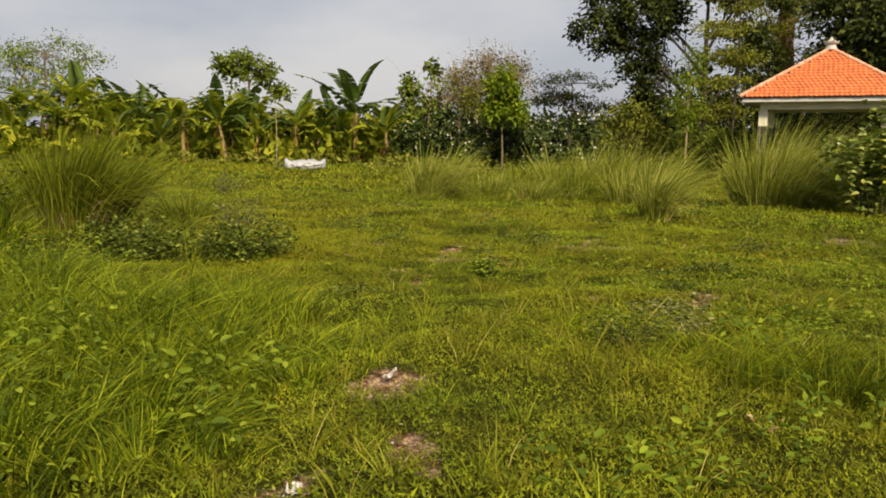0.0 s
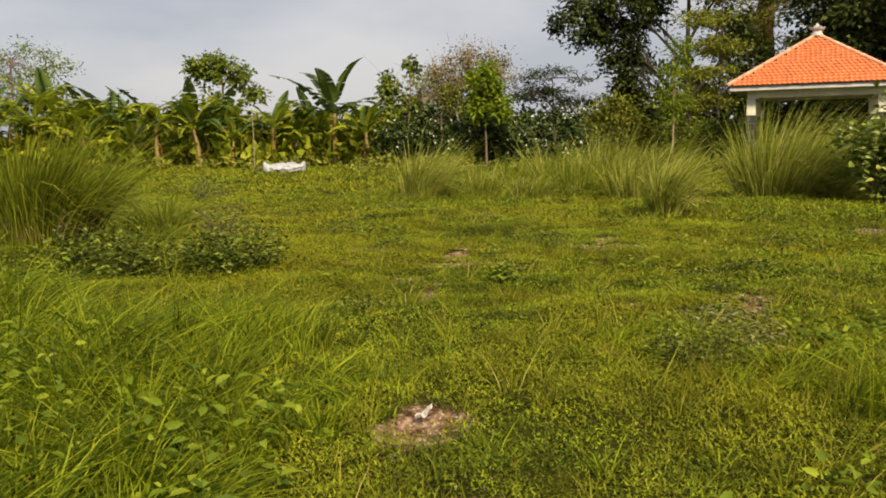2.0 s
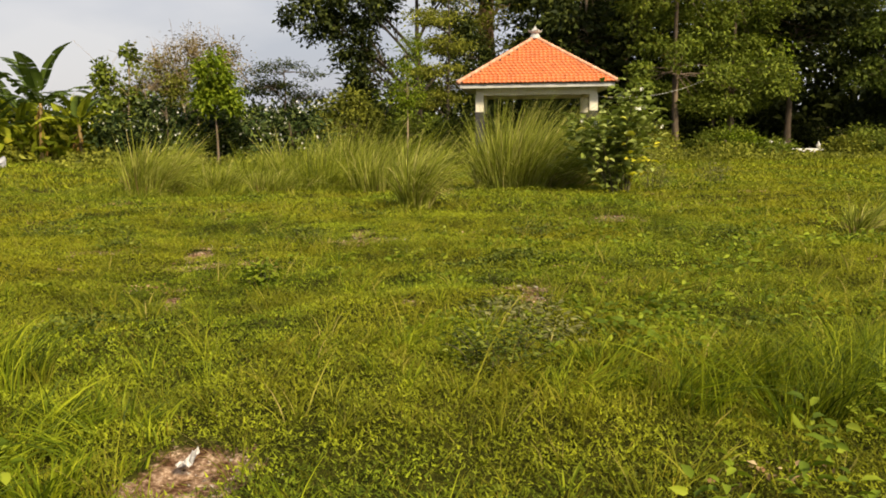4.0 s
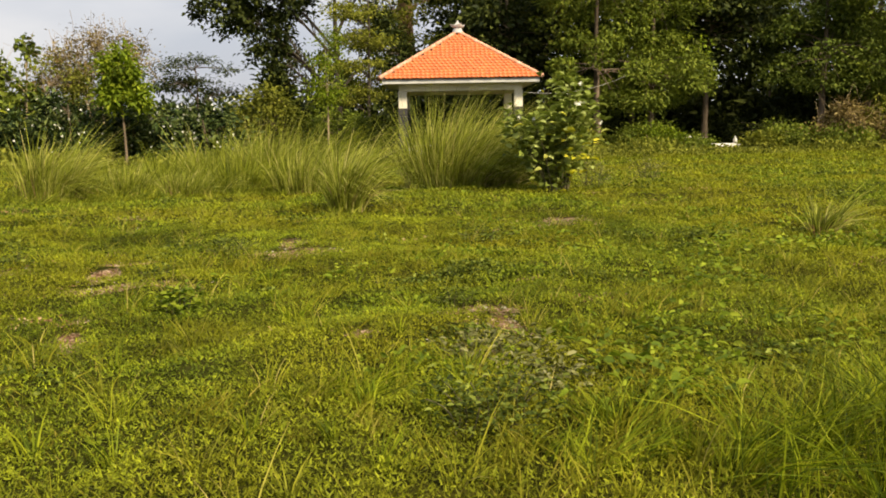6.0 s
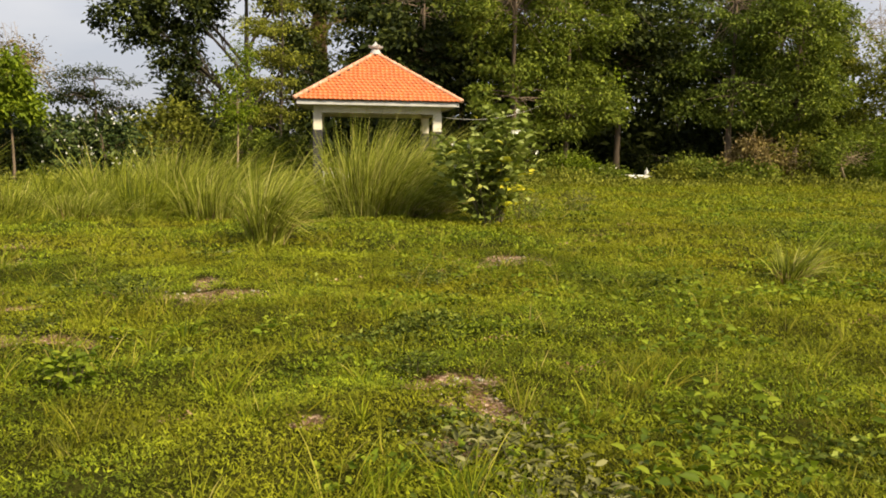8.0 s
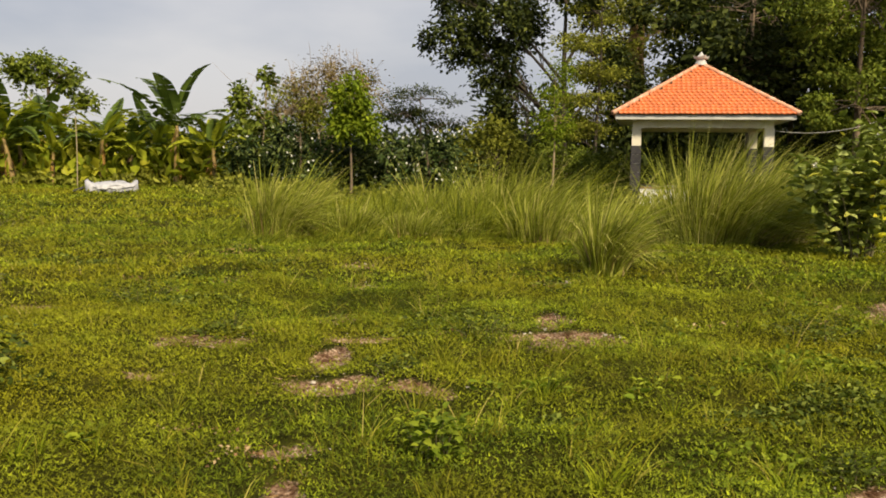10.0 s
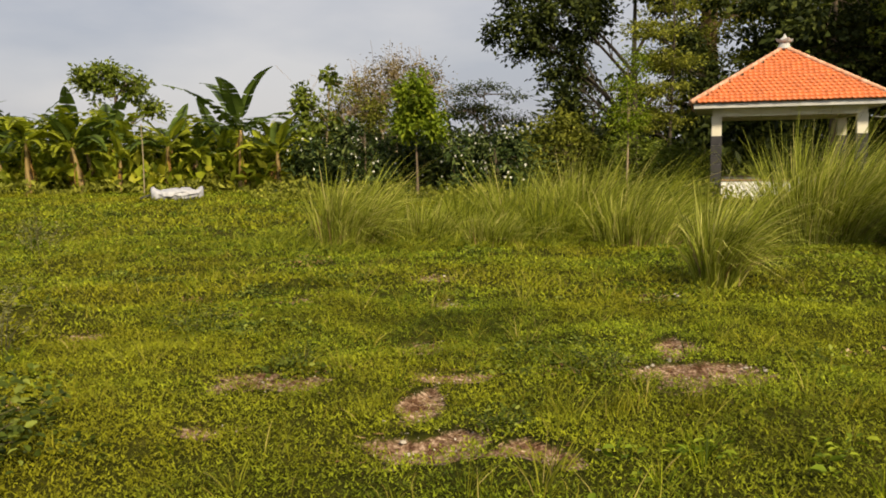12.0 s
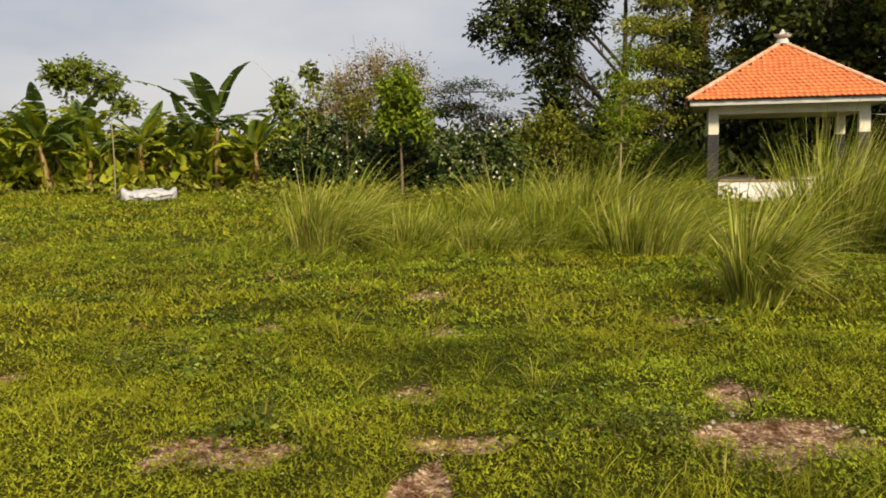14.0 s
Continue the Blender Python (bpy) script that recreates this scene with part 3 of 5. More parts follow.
def build_tree(name, x, y, height, crown, leaf_mat, bark, seed, label, category="tree", trunk_r=0.15, clumps=40, per=90, leaf=(0.16, 0.08),
               clump_r=(0.6, 0.3), lean=(0, 0), stems=1, group="", bare_twigs=0, trunk_top=0.8, droop=0.0, flowers=0, shell=False):
    """A tree: tapered trunk, limbs to every clump of the crown, leaves in clumps. crown: list of (dx, dy, z, rx, ry, rz)."""
    rng = np.random.default_rng(seed)
    z = float(lie(x, y))
    top = empty(name, pose(x, y, z), label, category, group)
    lines, spines = [], []
    for s in range(stems):
        a = rng.uniform(0, 6.28)
        off = np.array([math.cos(a), math.sin(a), 0]) * (0.0 if stems == 1 else 0.25)
        n, h = 8, height * trunk_top * (1 if s == 0 else rng.uniform(0.7, 1))
        wob = np.cumsum(rng.normal(size=(n, 2)) * 0.03 * height / n, 0)
        pts = [off * (1 + 3 * (k / (n - 1)) * (stems > 1)) + np.array([lean[0] * (k / (n - 1)) ** 1.3 + wob[k, 0] - wob[0, 0], lean[1] * (k / (n - 1)) + wob[k, 1] - wob[0, 1], h * k / (n - 1) - (0.1 if k == 0 else 0)]) for k in range(n)]
        rr = trunk_r * (1 if s == 0 else 0.75)
        lines.append([(p, rr * (1.35 if k == 0 else 1) * (1 - 0.75 * k / (n - 1))) for k, p in enumerate(pts)])
        spines.append(np.array(pts))
    limbs = []
    for dx, dy, cz, rx, ry, rz in crown:
        sp = spines[rng.integers(len(spines))]
        e = np.array([dx, dy, cz + 0.2 * rz])
        hz = min(max(e[2] - 0.8 * np.hypot(dx, dy) - 0.6 * rz, 0.2 * sp[-1][2]), sp[-1][2])
        base = np.array([np.interp(hz, sp[:, 2], sp[:, 0]), np.interp(hz, sp[:, 2], sp[:, 1]), hz])
        limb = curve3(base, (base + e) / 2 + np.array([0, 0, 0.1 * np.linalg.norm(e - base)]) + rng.normal(size=3) * 0.15, e, min(trunk_r * 0.45, 0.11), min(trunk_r * 0.15, 0.03), 7)
        limbs.append(limb)
        lines.append(limb)
    w = np.array([c[3] * c[4] * c[5] for c in crown]) ** 0.45
    pick = rng.choice(len(crown), clumps, p=w / w.sum())
    P, D, S = [], [], []
    centres = []
    for k in pick:
        dx, dy, cz, rx, ry, rz = crown[k]
        d = unit(rng.normal(size=3)) * rng.uniform(0.45, 1.0) ** 0.6
        c = np.array([dx, dy, cz]) + d * np.array([rx, ry, rz])
        centres.append(c)
        base = limbs[k][rng.integers(2, 7)][0]
        mid = (base + c) / 2 + np.array([0, 0, 0.12 * np.linalg.norm(c - base)]) + rng.normal(size=3) * 0.12
        lines.append(curve3(base, mid, c, min(trunk_r * 0.2, 0.028), min(trunk_r * 0.05, 0.008), 4))
        n = int(per * rng.uniform(0.6, 1.4))
        q = rng.normal(size=(n, 3)) * np.array([clump_r[0], clump_r[0], clump_r[1]]) * rng.uniform(0.6, 1.25) * 0.6
        if shell:
            q = unit(rng.normal(size=(n, 3)) + np.array([0, 0, 0.25])) * (rng.uniform(0.25, 1.0, (n, 1)) ** 0.5 + rng.normal(size=(n, 1)) * 0.09) * np.array([clump_r[0], clump_r[0], clump_r[1]]) * rng.uniform(0.55, 1.3)
        q[:, 2] -= droop * (q[:, 0] ** 2 + q[:, 1] ** 2)
        P.append(c + q)
        dd = q * np.array([1, 1, 0.6]) + rng.normal(size=(n, 3)) * clump_r[0] * 0.5
        dd[:, 2] -= clump_r[0] * 0.15
        D.append(dd)
        S.append(unit(q / np.array([clump_r[0], clump_r[0], clump_r[1]])) * 0.6 + np.array([0, 0, 0.7]))
        for _ in range(bare_twigs):
            e = c + rng.normal(size=3) * np.array([0.5, 0.5, 0.6]) + np.array([0, 0, 0.35])
            lines.append(curve3(c, (c + e) / 2 + rng.normal(size=3) * 0.1, e, trunk_r * 0.09, 0.006, 4))
    part_mesh("trunk", mesh_of("trunk", *tubes(lines, 5), bark, True), top, "trunk and limbs")
    P, D = np.concatenate(P), np.concatenate(D)
    L = leaf[0] * rng.uniform(0.6, 1.35, len(P))
    v, f = folded_leaves(P, D, L, L * leaf[1] / leaf[0], rng, facing=np.concatenate(S))
    part_mesh("crown", mesh_of("crown", v, f, leaf_mat), top)
    if flowers:
        c = np.array(centres)[rng.integers(len(centres), size=flowers)] + rng.normal(size=(flowers, 3)) * clump_r[0] * 0.6 + np.array([0, -0.25, 0.12])
        p = np.repeat(c, 5, 0)
        an = np.tile(np.arange(5) * 1.2566, flowers)
        d = np.stack([np.cos(an), 0 * an - 0.5, np.sin(an)], -1)
        v, f = folded_leaves(p, d, 0.06, 0.045, rng)
        part_mesh("blossom", mesh_of("blossom", v, f, M_BLOSSOM), top, "white blossoms")
    return top


# left and middle: trees behind the banana grove
build_tree("shade_tree", -25.8, 51, 7.7, [(-0.7, 0, 6.0, 1.4, 1.3, 0.8), (0.8, 0, 5.5, 1.0, 1.0, 0.8), (1.9, 0, 4.1, 0.8, 0.8, 0.7), (-1.5, 0, 4.7, 0.7, 0.8, 0.5), (-0.8, 0, 3.3, 0.9, 0.8, 0.5)], M_LEAF_MID, M_BARK, 11,
           "rounded green tree standing behind the banana plants", trunk_r=0.16, clumps=32, per=95, leaf=(0.28, 0.17), clump_r=(0.5, 0.4))
build_tree("shade_tree", -40.5, 50, 8.4, [(0, 0, 6.6, 2.6, 2.2, 1.5), (3.4, 0, 6.6, 1.8, 1.5, 1.0), (-3.5, 1, 6.0, 2.8, 2.0, 1.8), (1, 0, 4.2, 3.5, 2, 1.3)], M_LEAF_GREEN, M_BARK, 12,
           "airy light green tree behind the banana plants", trunk_r=0.17, clumps=75, per=70, leaf=(0.2, 0.10), clump_r=(0.7, 0.45))
build_tree("shade_tree", -50.0, 50, 8.0, [(0, 0, 6.2, 3.0, 2.4, 1.6), (2.5, 0, 4.6, 2.2, 2.0, 1.2)], M_LEAF_MID, M_BARK, 17,
           "broad green tree behind the banana plants", trunk_r=0.18, clumps=60, per=90, leaf=(0.24, 0.13), clump_r=(0.8, 0.5))
build_tree("vine_tree", -11.6, 42, 5.2, [(0.2, 0, 2.4, 1.0, 0.9, 1.0), (-0.7, 0, 3.7, 0.3, 0.3, 0.8), (0.5, 0, 4.4, 0.2, 0.2, 1.1)], M_LEAF_MID, M_TWIG, 13,
           "slender tree overgrown by broad-leaved climbers", trunk_r=0.06, clumps=34, per=42, leaf=(0.24, 0.18), clump_r=(0.34, 0.34), stems=3, bare_twigs=1)
build_tree("dry_tree", -8.4, 42.5, 5.9, [(0.2, 0, 4.6, 2.0, 1.5, 1.1), (-1.4, 0, 3.6, 1.3, 1.0, 1.0), (1.4, 0, 3.9, 1.2, 1.0, 0.9)], M_LEAF_BROWN, M_TWIG, 14,
           "half-dry brownish tree with many bare twigs", trunk_r=0.1, clumps=64, per=95, leaf=(0.14, 0.07), clump_r=(0.55, 0.45), stems=4, bare_twigs=3)
build_tree("dry_tree", -10.0, 42.0, 4.6, [(0.2, 0, 3.4, 1.6, 1.2, 1.0)], M_LEAF_YEL, M_TWIG, 15,
           "yellow-green thin-leaved tree beside the dry tree", trunk_r=0.08, clumps=32, per=80, leaf=(0.15, 0.08), clump_r=(0.5, 0.4), stems=3, bare_twigs=2)
build_tree("young_tree", -6.2, 35, 4.4, [(0, 0, 3.6, 0.55, 0.5, 0.75), (0.1, 0, 2.7, 0.75, 0.6, 0.6)], M_LEAF_GREEN, M_BARK, 16,
           "slim young tree with bright green leaves", trunk_r=0.06, clumps=40, per=120, leaf=(0.2, 0.09), clump_r=(0.36, 0.3))
for k, (px, py, rx, h, sd) in enumerate([(-8.3, 36.2, 1.15, 2.9, 21), (-4.9, 36.6, 1.5, 2.45, 22), (-3.1, 36.4, 1.3, 2.3, 23), (-10.4, 37.4, 1.2, 2.2, 24), (-6.7, 37.6, 1.3, 2.4, 26)]):
    build_tree("plumeria_bush", px, py, h, [(0, 0, h * 0.62, rx, rx * 0.8, h * 0.34), (0.2, 0, h * 0.3, rx * 0.95, rx * 0.7, h * 0.25)], M_PLUM, M_BARK, sd,
               "dense dark green bush with white blossoms", "bush", 0.07, 46, 75, (0.25, 0.09), (0.42, 0.3), stems=3, group="flowering bushes along the grove", flowers=70 if k < 3 else 20)
build_tree("acacia_tree", -5.0, 53, 5.8, [(0, 0, 4.9, 2.2, 1.8, 0.55), (-0.9, 0, 4.0, 1.6, 1.4, 0.5), (1.2, 0, 3.6, 1.6, 1.4, 0.5)], M_LEAF_DARK, M_BARK, 31,
           "dark feathery tree in the distance", trunk_r=0.12, clumps=40, per=90, leaf=(0.2, 0.07), clump_r=(0.65, 0.22))
# the dark overhanging tree and the slim tree before it
build_tree("rain_tree", 2.4, 44.5, 13, [(-3.1, 0, 7.6, 2.1, 1.8, 1.3), (-5.2, 0, 7.2, 1.5, 1.2, 1.1), (-2.7, 0, 4.4, 0.9, 0.8, 1.4), (-0.6, 0, 9.8, 3.4, 2.4, 1.5), (1.9, 0, 8.2, 1.8, 1.4, 2.2), (2.3, 0, 5.4, 1.5, 1.2, 1.3), (-3.4, 0, 5.9, 1.3, 0.9, 1.0), (-5.0, 0, 9.6, 2.0, 1.4, 1.2)], M_LEAF_DARK, M_BARK_DARK, 32,
           "large dark tree with overhanging limbs against the sky", trunk_r=0.2, clumps=170, per=100, leaf=(0.22, 0.14), clump_r=(0.46, 0.42), droop=0.3)
build_tree("slim_tree", 1.25, 36.2, 5.5, [(0, 0, 4.5, 0.8, 0.6, 0.85), (0.1, 0, 3.1, 0.9, 0.6, 0.6)], M_LEAF_GREEN, M_TWIG, 33,
           "thin pale-stemmed young tree with sparse leaves", trunk_r=0.05, clumps=26, per=85, leaf=(0.14, 0.065), clump_r=(0.36, 0.3))
build_tree("thicket_bush", -1.2, 38.5, 3.2, [(0, 0, 1.6, 1.6, 1.2, 1.2), (0.2, 0, 2.7, 0.7, 0.7, 0.6)], M_LEAF_YEL, M_BARK, 34,
           "yellow-green undergrowth at the edge of the trees", "bush", 0.05, 42, 80, (0.19, 0.1), (0.45, 0.35), stems=3)
build_tree("thicket_bush", 1.8, 39.0, 2.6, [(0, 0, 1.3, 1.9, 1.2, 1.1)], M_LEAF_MID, M_BARK, 35,
           "green undergrowth at the edge of the trees", "bush", 0.05, 42, 80, (0.19, 0.1), (0.45, 0.35), stems=3)
build_tree("thicket_bush", 3.4, 37.4, 2.3, [(0, 0, 1.1, 1.2, 1.0, 0.9)], M_LEAF_MID, M_BARK, 36,
           "green undergrowth beside the pavilion", "bush", 0.05, 30, 80, (0.17, 0.09), (0.4, 0.3), stems=3)
# the thick-trunked tree behind the pavilion, with yellow-green boughs
build_tree("kapok_tree", 7.2, 53.5, 22, [(0, 0, 15.6, 6.5, 5, 4), (-1.3, -1.0, 8.6, 2.9, 1.8, 1.4), (-0.8, -1.0, 6.0, 3.0, 1.5, 1.2), (2.0, 0, 9.8, 2.6, 1.8, 1.5), (-2.1, -0.8, 4.0, 2.1, 1.3, 1.2), (0.4, -1.5, 11.0, 2.3, 1.0, 1.3), (-0.3, -1.5, 7.0, 2.0, 0.9, 1.0)], M_LEAF_YEL, M_BARK_RED, 37,
           "tall tree with a thick red-brown trunk behind the pavilion", trunk_r=0.76, clumps=220, per=90, leaf=(0.24, 0.12), clump_r=(0.9, 0.26))
build_tree("layered_tree", 3.4, 41.4, 10.5, [(-0.7, 0, 6.6, 1.5, 1.0, 0.4), (0.1, 0, 5.4, 1.7, 1.0, 0.4), (-0.4, 0, 4.1, 1.9, 1.0, 0.4), (-0.2, 0, 7.9, 1.4, 1.0, 0.45), (-0.9, 0, 2.9, 1.5, 0.9, 0.4), (-0.3, 0, 9.3, 1.5, 1.0, 0.5)], M_LEAF_YEL, M_BARK_DARK, 38,
           "slender tree with flat yellow-green boughs beside the pavilion", trunk_r=0.1, clumps=80, per=75, leaf=(0.16, 0.075), clump_r=(0.55, 0.14))
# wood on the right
# kind d: dark leaf colour, which also deepens the shaded gaps between crowns
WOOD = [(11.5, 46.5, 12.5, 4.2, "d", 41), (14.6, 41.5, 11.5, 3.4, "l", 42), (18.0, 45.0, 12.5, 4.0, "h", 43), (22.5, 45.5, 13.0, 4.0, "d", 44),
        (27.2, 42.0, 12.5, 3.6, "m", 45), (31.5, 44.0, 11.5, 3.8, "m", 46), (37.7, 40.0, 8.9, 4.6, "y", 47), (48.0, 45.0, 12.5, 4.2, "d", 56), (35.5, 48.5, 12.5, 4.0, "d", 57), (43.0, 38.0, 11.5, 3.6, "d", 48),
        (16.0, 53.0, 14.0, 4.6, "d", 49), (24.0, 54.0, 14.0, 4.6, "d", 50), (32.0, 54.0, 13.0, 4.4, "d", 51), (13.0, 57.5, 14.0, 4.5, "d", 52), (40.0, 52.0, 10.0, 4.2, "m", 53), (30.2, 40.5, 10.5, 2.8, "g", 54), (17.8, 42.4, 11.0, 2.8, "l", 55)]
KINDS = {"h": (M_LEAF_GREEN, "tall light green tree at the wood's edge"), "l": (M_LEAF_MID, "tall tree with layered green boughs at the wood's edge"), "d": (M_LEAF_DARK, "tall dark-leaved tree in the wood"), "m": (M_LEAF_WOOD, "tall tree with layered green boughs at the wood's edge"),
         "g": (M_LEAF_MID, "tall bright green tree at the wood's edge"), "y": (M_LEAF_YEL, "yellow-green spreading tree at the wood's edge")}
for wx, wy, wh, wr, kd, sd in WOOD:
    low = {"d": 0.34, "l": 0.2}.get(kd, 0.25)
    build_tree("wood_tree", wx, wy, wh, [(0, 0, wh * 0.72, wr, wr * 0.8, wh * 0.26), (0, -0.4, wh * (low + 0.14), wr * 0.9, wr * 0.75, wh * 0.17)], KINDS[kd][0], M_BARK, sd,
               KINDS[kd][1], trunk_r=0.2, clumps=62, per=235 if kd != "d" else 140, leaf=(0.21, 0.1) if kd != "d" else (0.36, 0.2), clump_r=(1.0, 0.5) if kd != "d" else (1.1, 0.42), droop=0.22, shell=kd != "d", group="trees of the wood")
build_tree("bare_tree", 44.0, 48.0, 12.5, [(0, 0, 10.2, 3.6, 2.0, 1.6), (-2.5, 0, 9.6, 2.2, 1.5, 1.0)], M_LEAF_BROWN, M_TWIG, 58, "leafless pale tree behind the wood's edge", trunk_r=0.16, clumps=46, per=5, leaf=(0.14, 0.06), clump_r=(0.7, 0.5), bare_twigs=4)
# undergrowth along the wood's foot
UNDER = [(12.8, 40.2, 1.5, 1.3, "y", 61), (16.4, 40.6, 1.6, 1.4, "m", 62), (17.0, 39.4, 1.1, 1.1, "g", 63), (23.2, 38.9, 1.5, 1.2, "m", 64),
         (26.0, 38.1, 2.0, 2.2, "b", 65), (28.3, 37.5, 1.9, 2.4, "y", 66), (29.6, 35.5, 2.0, 2.5, "m", 67), (30.8, 33.0, 2.0, 2.2, "g", 68), (34.0, 34.5, 2.2, 2.6, "y", 69),
         (33.6, 39.0, 2.2, 3.4, "m", 70), (14.2, 43.6, 2.0, 1.8, "d", 71), (9.9, 41.5, 2.0, 2.0, "d", 72), (17.0, 44.0, 2.0, 1.6, "d", 73), (33.8, 30.2, 2.0, 2.3, "y", 77), (36.5, 31.5, 2.2, 2.8, "m", 78), (25.5, 44.5, 2.4, 1.8, "d", 74), (38.5, 38.0, 2.4, 3.0, "m", 75), (24.9, 37.4, 1.2, 1.0, "m", 76), (21.8, 38.6, 0.9, 0.6, "y", 79), (18.4, 38.8, 0.8, 0.5, "m", 80)]
for ux, uy, ur, uh, kd, sd in UNDER:
    lm = {"d": M_LEAF_DARK, "m": M_LEAF_MID, "g": M_LEAF_GREEN, "y": M_LEAF_YEL, "b": M_LEAF_BROWN}[kd]
    nm = {"d": "dark undergrowth", "m": "green undergrowth", "g": "bright green undergrowth", "y": "yellow-green undergrowth", "b": "dry reddish-brown climber heap"}[kd]
    build_tree("thicket_bush", ux, uy, uh, [(0, 0, uh * 0.5, ur, ur * 0.8, uh * 0.45)], lm, M_TWIG, sd, nm + " at the foot of the wood", "bush", 0.05, 34, 90, (0.18, 0.09), (0.45, 0.35), stems=3,
               group="undergrowth along the wood", bare_twigs=2 if kd == "b" else 0)


# far woods, beyond everything, one sheet of trees round the field
def build_far_woods():
    rng = np.random.default_rng(90)
    P, D, lines = [], [], []
    for k in range(190):
        a = radians(rng.uniform(-62, 62)) if k < 150 else radians(rng.uniform(62, 298))
        r = rng.uniform(60, 85)
        x, y = r * math.sin(a), r * math.cos(a) + 3
        h = rng.uniform(2.4, 4.5) if a < 0.02 else rng.uniform(4, 8)
        n = 380
        q = unit(rng.normal(size=(n, 3))) * rng.uniform(0.3, 1, (n, 1)) ** 0.5 * np.array([h * 0.5 + 1, h * 0.5 + 1, h * 0.5])
        P.append(np.array([x, y, h * 0.5 - 0.3]) + q)
        D.append(q + rng.normal(size=(n, 3)))
        lines.append([((x, y, -0.4), 0.15), ((x + 0.2, y, h * 0.6), 0.08)])
    P, D = np.concatenate(P), np.concatenate(D)
    L = rng.uniform(0.35, 0.7, len(P))
    v, f = folded_leaves(P, D, L, L * 0.55, rng)
    top = empty("far_woods", pose(0, 0, 0), "distant belt of trees round the field", "woods", kind="stuff")
    part_mesh("foliage", mesh_of("foliage", v, f, M_LEAF_DARK), top)
    part_mesh("trunks", mesh_of("trunks", *tubes(lines, 5), M_BARK), top)


build_far_woods()


# ---- banana plants ----
def banana_leaf(length, width, rise, out, droop, rng, torn=0.3):
    """A banana leaf from the origin: stalk, then a blade folded on its midrib and torn in places."""
    n = 13
    vs, fs = [], []
    d = np.array([math.cos(out), math.sin(out), 0])
    s = np.array([-d[1], d[0], 0])
    pts = []
    ang = rise
    p = np.zeros(3)
    for k in range(n + 1):
        pts.append(p.copy())
        p = p + (d * math.cos(ang) + np.array([0, 0, math.sin(ang)])) * length / n
        ang -= droop / n * (0.5 + 1.2 * k / n)
    vs = list(pts)

    def half(q):
        return 0.02 if q < 0.16 else width * 0.5 * math.sin(min(1.0, (q - 0.14) / 0.86 * 0.97 + 0.03) ** 0.6 * math.pi) ** 0.7 + 0.02

    for k in range(n):
        w0, w1 = half(k / n), half((k + 1) / n)
        gap = rng.uniform(0.05, 0.33) * length / n if rng.random() < torn else 0.0
        t = unit(pts[k + 1] - pts[k])
        for sg in (-1, 1):
            dip = rng.uniform(0.02, 0.22) * (1 + 2.5 * (torn > 0.5))
            o0 = pts[k] + s * sg * w0 + np.array([0, 0, 0.22 - dip]) * w0 + t * gap
            o1 = pts[k + 1] + s * sg * w1 + np.array([0, 0, 0.22 - dip]) * w1 - t * gap
            c = len(vs)
            vs += [o1, o0]
            fs.append((k, k + 1, c, c + 1))
    return np.array(vs), np.array(fs)


def build_banana(m, height, seed, label, dry=4, leaves=9, spread=1.0, lm=None, up=1):
    rng = np.random.default_rng(seed)
    top = empty("banana_plant", m, label, "banana plant", "banana grove")
    h = height * 0.4
    bend = rng.normal(size=2) * 0.1
    line = [(np.array([bend[0] * q * q, bend[1] * q * q, h * q - (0.1 if q == 0 else 0)]), 0.13 * (1 - 0.5 * q) * (1.25 if q == 0 else 1)) for q in np.linspace(0, 1, 7)]
    part_mesh("pseudostem", mesh_of("pseudostem", *tubes([line], 8), M_STEM, True), top, "tan and brown leaf-sheath stem")
    tip = line[-1][0]
    for k in range(leaves):
        a = k * 2.4 + rng.uniform(-0.3, 0.3)
        rise = radians(rng.uniform(55, 82)) if k < up else radians(rng.uniform(22, 68))
        L = height * rng.uniform(0.42, 0.6)
        v, f = banana_leaf(L, height * rng.uniform(0.1, 0.135), rise, a, rng.uniform(0.5, 1.2) if k < up else rng.uniform(0.7, 1.7) * spread, rng, 0.3 if k < 4 else 0.6)
        part_mesh("leaf", mesh_of("leaf", v + tip - np.array([0, 0, 0.03 * k]), f, lm or (M_BANANA if k % 3 else M_BANANA_DARK)), top)
    skirt = ((M_BANANA_DRY, "withered brown hanging leaf"), (M_BANANA_OLD, "dark rotted hanging leaf"), (M_BANANA, "hanging yellow-green leaf"), (M_BANANA_DRY, "withered brown hanging leaf"))
    for k in range(dry + 7):
        a = rng.uniform(0, 6.28)
        mat, label_k = skirt[k % 4]
        v, f = banana_leaf(height * rng.uniform(0.16, 0.32), rng.uniform(0.16, 0.3), radians(-40), a, 1.2, rng, 0.8)
        v = v * np.array([0.45, 0.45, 1.0])
        part_mesh("dry_leaf", mesh_of("dry_leaf", v + tip * rng.uniform(0.5, 0.98), f, mat), top, label_k)
    return top


def place(x, y, turn=0):
    return pose(x, y, float(lie(x, y)), 0, 0, turn)


